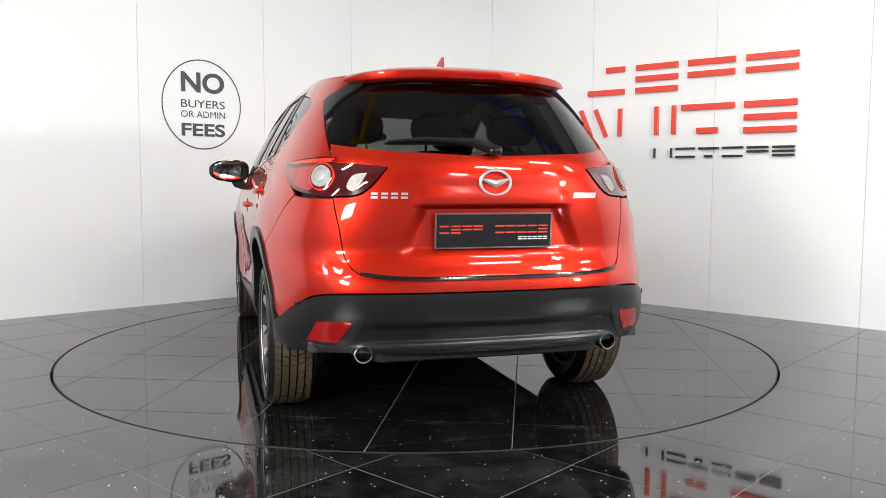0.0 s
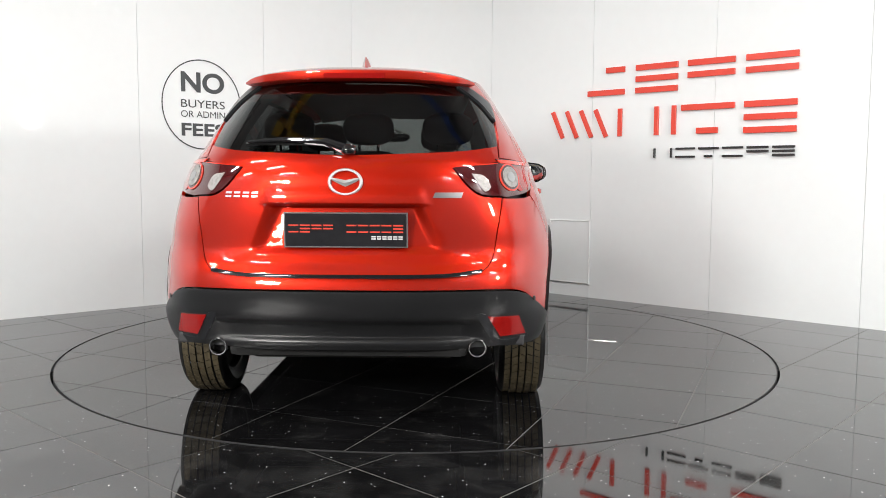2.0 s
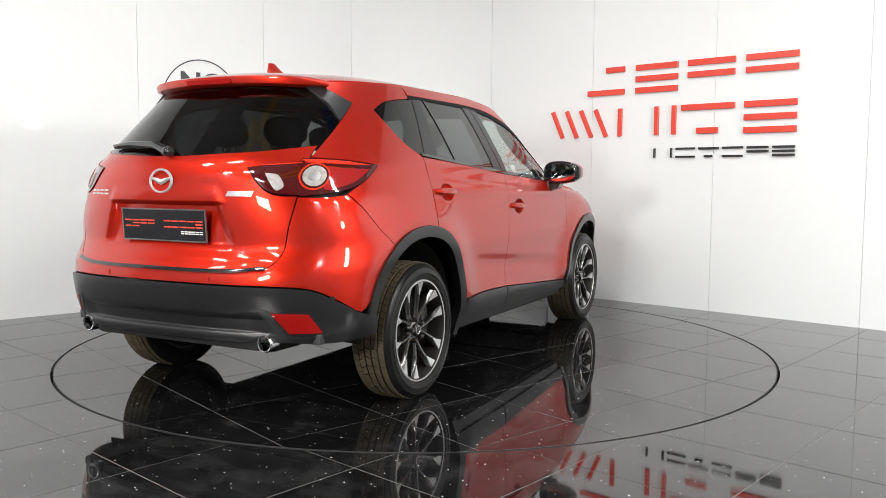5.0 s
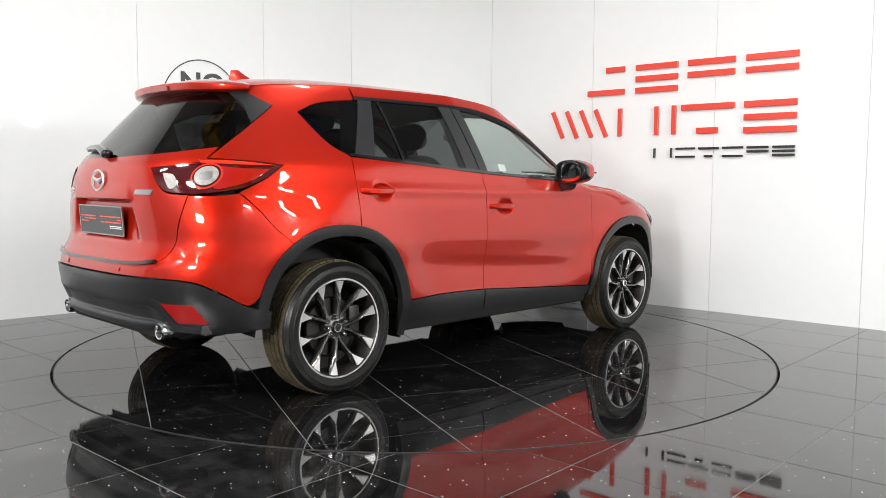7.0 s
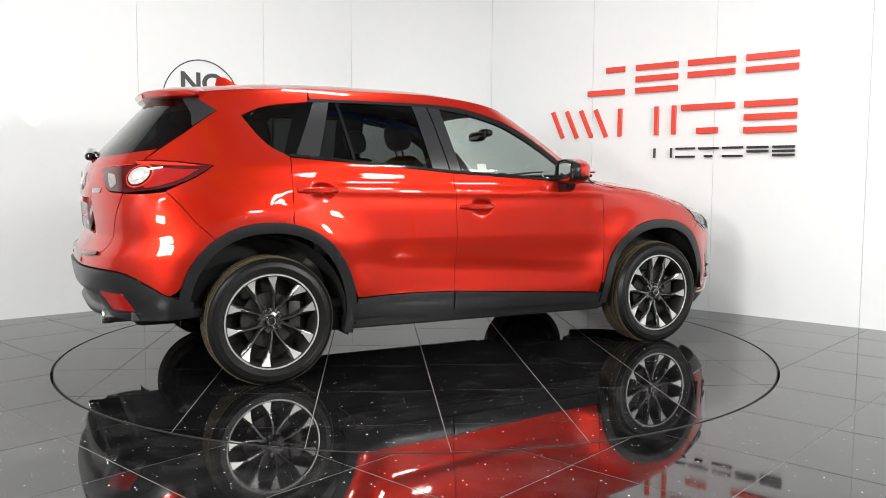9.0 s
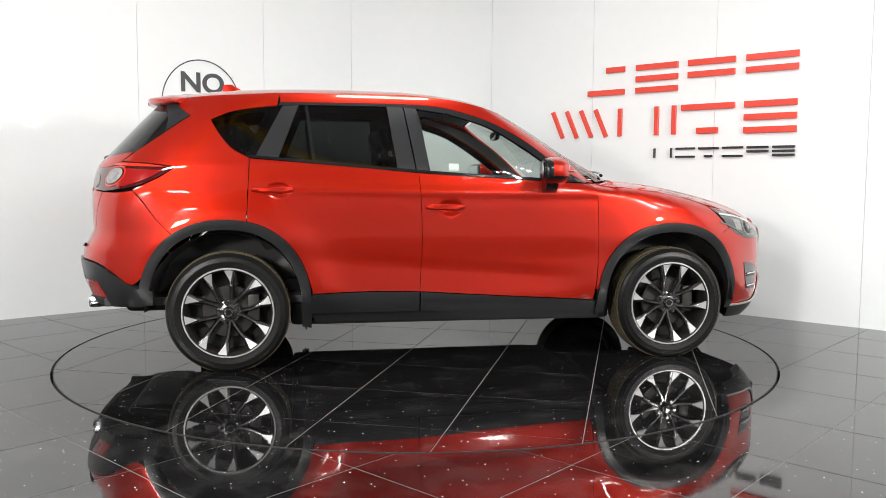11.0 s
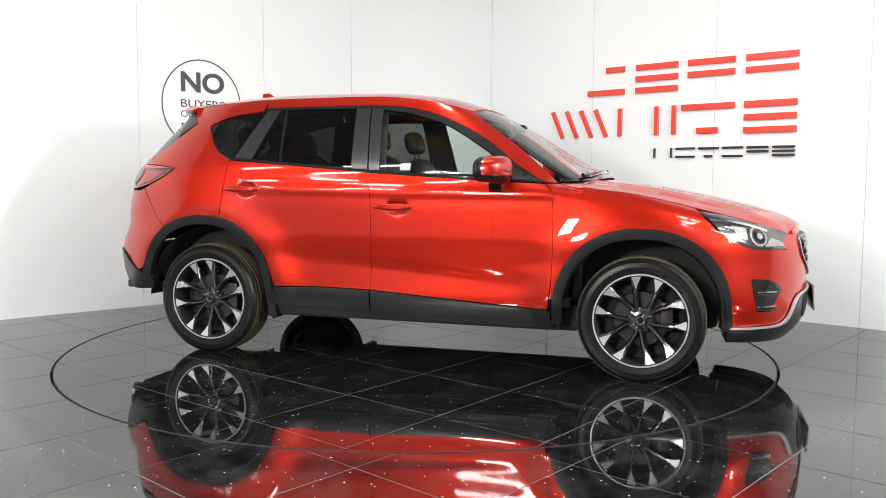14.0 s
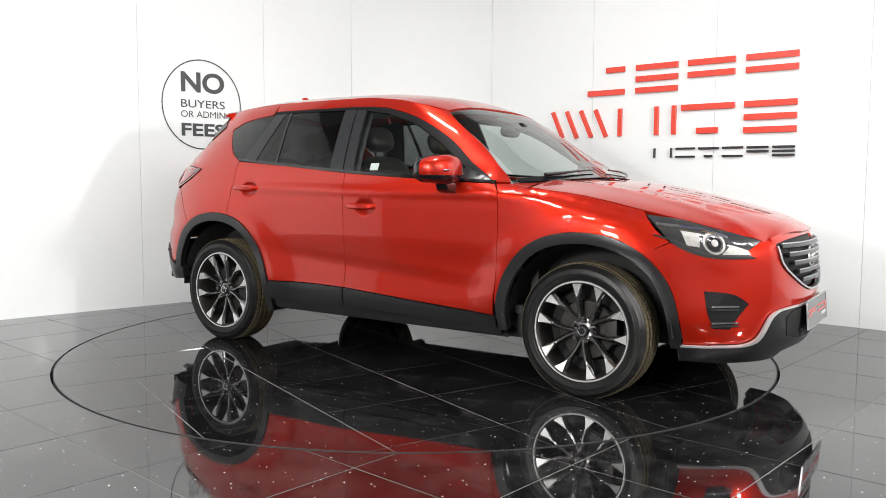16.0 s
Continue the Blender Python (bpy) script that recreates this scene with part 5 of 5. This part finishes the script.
tv = [[wheel_rows.verts.new(mm @ Vector(((.185 + .015 * math.cos(2 * math.pi * j / n2)) * math.cos(2 * math.pi * i / n1), (.185 + .015 * math.cos(2 * math.pi * j / n2)) * math.sin(2 * math.pi * i / n1), .015 * math.sin(2 * math.pi * j / n2)))) for j in range(n2)] for i in range(n1)]
for i in range(n1):
    for j in range(n2):
        wheel_rows.faces.new((tv[i][j], tv[(i + 1) % n1][j], tv[(i + 1) % n1][(j + 1) % n2], tv[i][(j + 1) % n2]))
bmesh.ops.recalc_face_normals(wheel_rows, faces=wheel_rows.faces)
sw = part("steering_wheel", wheel_rows, M_LEATHER, car, "black leather steering wheel")
part("boss", blob(.075, .07, .03, mm), M_TRIMGREY, sw)
part("spoke", box(.03, .34, .015, mm, .006), M_TRIMGREY, sw)
part("column", tube([(.35, -.37, .97), (.60, -.37, .88)], .035), M_TRIMGREY, sw)


def seat(x, y, width, kind="seat"):
    ob = new("car_seat")
    ob.parent = car
    ob.matrix_basis = pose(x, y, .42)
    part("cushion", blob(.27, width / 2, .10, Matrix.Translation((.05, 0, .18)) @ Matrix.Rotation(radians(-8), 4, "Y"), 4), M_LEATHER, ob, "black leather seat cushion")
    tilt = Matrix.Rotation(radians(-16), 4, "Y")
    back = blob(.085, width / 2, .33, Matrix.Translation((-.25, 0, .52)) @ tilt, 3.6, 28)
    part("backrest", back, M_LEATHER, ob, "black leather backrest")
    for e in (-1, 1):
        part("bolster", blob(.06, .045, .27, Matrix.Translation((-.19, e * (width / 2 - .03), .50)) @ tilt, 2.6, 14), M_LEATHER, ob)
        part("post", tube([(-.335, e * .05, .82), (-.36, e * .05, .92)], .007), M_CHROME, ob)
    part("headrest", blob(.055, .135, .085, Matrix.Translation((-.36, 0, .955)) @ tilt, 3, 20), M_LEATHER, ob, "black leather headrest")
    return ob


for y in (-.37, .37):
    seat(-.02, y, .52)
for y in (-.42, 0, .42):
    seat(-.93, y, .44)
part("room_mirror", blob(.018, .12, .035, Matrix.Translation((.42, 0, 1.42)), 3), M_TRIM, car, "black rear-view mirror")
part("sensor_pod", blob(.05, .05, .03, Matrix.Translation((.49, 0, 1.45))), M_TRIM, car)
part("window_sticker", box(.062, .002, .045, Matrix.Translation((-.03, -shell_y(-.03, 1.19) + .012, 1.185)) @ Matrix.Rotation(radians(-22), 4, "X")), M_WHITE, car, "small white sticker on the window", smooth=False)
part("console", box(.9, .22, .25, Matrix.Translation((.15, 0, .58)), .03), M_TRIMGREY, car, smooth=False)


# ---- floor and turntable ----
DISC_R = 2.267


def tile_shape(cx, cy, ax, size, keep_inside, radius):
    """A square tile cut by the turntable's circle; returns a bmesh at its own centre, or None."""
    from mathutils.geometry import delaunay_2d_cdt
    e1, e2 = Vector((math.cos(ax), math.sin(ax))), Vector((-math.sin(ax), math.cos(ax)))
    c, h = Vector((cx, cy)), size / 2
    sq = [c + e1 * h * a + e2 * h * b for a, b in ((-1, -1), (1, -1), (1, 1), (-1, 1))]
    far = max(p.length for p in sq)
    dist = Vector((max(0, abs(c.dot(e1)) - h), max(0, abs(c.dot(e2)) - h))).length
    if keep_inside and dist > radius or not keep_inside and far < radius:
        return None
    if keep_inside and far < radius or not keep_inside and dist > radius:
        return "whole"
    n = 240
    circ = [Vector((radius * math.cos(2 * math.pi * i / n), radius * math.sin(2 * math.pi * i / n))) for i in range(n)]
    pts = sq + circ
    edges = [(i, (i + 1) % 4) for i in range(4)] + [(4 + i, 4 + (i + 1) % n) for i in range(n)]
    vs, _, fs, _, _, _ = delaunay_2d_cdt(pts, edges, [], 0, 1e-6)
    bm = bmesh.new()
    made = {}
    for f in fs:
        g = sum((vs[i] for i in f), Vector((0, 0))) / len(f)
        if (abs((g - c).dot(e1)) > h or abs((g - c).dot(e2)) > h) or (g.length < radius) != keep_inside:
            continue
        for i in f:
            if i not in made:
                made[i] = bm.verts.new((vs[i].x - cx, vs[i].y - cy, 0))
        try:
            bm.faces.new([made[i] for i in f])
        except ValueError:
            pass
    if not bm.faces:
        bm.free()
        return None
    bmesh.ops.recalc_face_normals(bm, faces=bm.faces)
    for f in bm.faces:
        if f.normal.z < 0:
            f.normal_flip()
    ext = bmesh.ops.extrude_face_region(bm, geom=bm.faces[:])
    low = [v for v in ext["geom"] if isinstance(v, bmesh.types.BMVert)]
    top = [v for v in bm.verts if v not in set(low)]
    for v in top:
        v.co.z -= .01
    bmesh.ops.recalc_face_normals(bm, faces=bm.faces)
    return bm


def lay_tiles(parent, ax, off1, off2, pitch, joint, keep_inside, radius, reach, mat):
    whole = None
    e1, e2 = Vector((math.cos(ax), math.sin(ax))), Vector((-math.sin(ax), math.cos(ax)))
    n = int(reach / pitch) + 2
    for i in range(-n, n):
        for j in range(-n, n):
            c = e1 * (off1 + (i + .5) * pitch) + e2 * (off2 + (j + .5) * pitch)
            if not keep_inside:
                rel = Vector((c.x, c.y, 0)) - CORNER
                if rel.dot(IN_R) < -.45 or rel.dot(IN_L) < -.45 or rel.dot(IN_R) > 10.7 or rel.dot(IN_L) > 10.7:
                    continue
            s = tile_shape(c.x, c.y, ax, pitch - joint, keep_inside, radius)
            if s is None:
                continue
            if s == "whole":
                if whole is None:
                    b = box(pitch - joint, pitch - joint, .01, Matrix.Translation((0, 0, -.005)), .0008, 1)
                    whole = mesh_of(b, "tile", mat)
                me = whole
            else:
                me = mesh_of(s, "tile", mat)
            ob = new("tile", me)
            ob.parent = parent
            ob.matrix_basis = Matrix.Translation((c.x, c.y, 0)) @ (Matrix.Rotation(ax, 4, "Z") if s == "whole" else Matrix.Identity(4))


def ring_plate(r0, r1, z, n=180):
    bm = bmesh.new()
    a = [[bm.verts.new((r * math.cos(2 * math.pi * i / n), r * math.sin(2 * math.pi * i / n), z)) for i in range(n)] for r in (r0, r1)]
    for i in range(n):
        bm.faces.new((a[0][i], a[1][i], a[1][(i + 1) % n], a[0][(i + 1) % n]))
    return bm


floor_base = bmesh.new()
n_ = 180
inner_ = [floor_base.verts.new((2.276 * math.cos(2 * math.pi * i / n_), 2.276 * math.sin(2 * math.pi * i / n_), -.0012)) for i in range(n_)]
outer_ = [floor_base.verts.new((11.5 * math.cos(2 * math.pi * i / n_), -2.5 + 11.5 * math.sin(2 * math.pi * i / n_), -.0012)) for i in range(n_)]
for i in range(n_):
    floor_base.faces.new((inner_[i], outer_[i], outer_[(i + 1) % n_], inner_[(i + 1) % n_]))
floor = tagged(part("floor", floor_base, M_GROUT, None, "polished black granite tile floor with pale joints", smooth=False), category="floor", kind="structure")
tagged(part("floor_pit", lathe([(0, -.06), (2.35, -.06)], 90, Matrix.Rotation(radians(90), 4, "X")), M_GAP, None, "dark pit under the turntable", smooth=False, m=pose(0, 0, -.05)), category="floor", kind="structure")

turntable = tagged(new("turntable"), "round turntable of polished black granite tiles, flush with the floor", "turntable")
part("bed", lathe([(0, -.0012), (2.258, -.0012), (2.258, -.03), (0, -.03)], 180, Matrix.Rotation(radians(90), 4, "X")), M_GROUT, turntable, smooth=False)
part("edge_ring", lathe([(2.2585, -.03), (2.2585, .0006), (2.2625, .0006), (2.2625, -.03)], 240, Matrix.Rotation(radians(90), 4, "X")), M_EDGE, turntable, "thin dark steel edge ring", smooth=False)
lay_tiles(turntable, radians(67.5), -.07, .0, .6, .0045, True, 2.2575, 2.5, M_TILE)
lay_tiles(floor, radians(-43.7), 1.50, -1.934, .6, .0045, False, 2.276, 16., M_TILE_WORN)


# ---- what moves ----
def motions():
    """The turntable carries the car round at an even rate, clockwise seen from above."""
    cx, cy = .144, .221
    disc_rows, car_rows = [], []
    for i in range(33):
        t = i * .5
        a = 104.98 - 8.797 * t
        r = radians(a)
        disc_rows.append((t, pose(0, 0, 0, 0, 0, a)))
        car_rows.append((t, pose(cx * math.cos(r) - cy * math.sin(r), cx * math.sin(r) + cy * math.cos(r), .0, 0, 0, a)))
    walk(turntable, disc_rows)
    walk(car, car_rows)


motions()
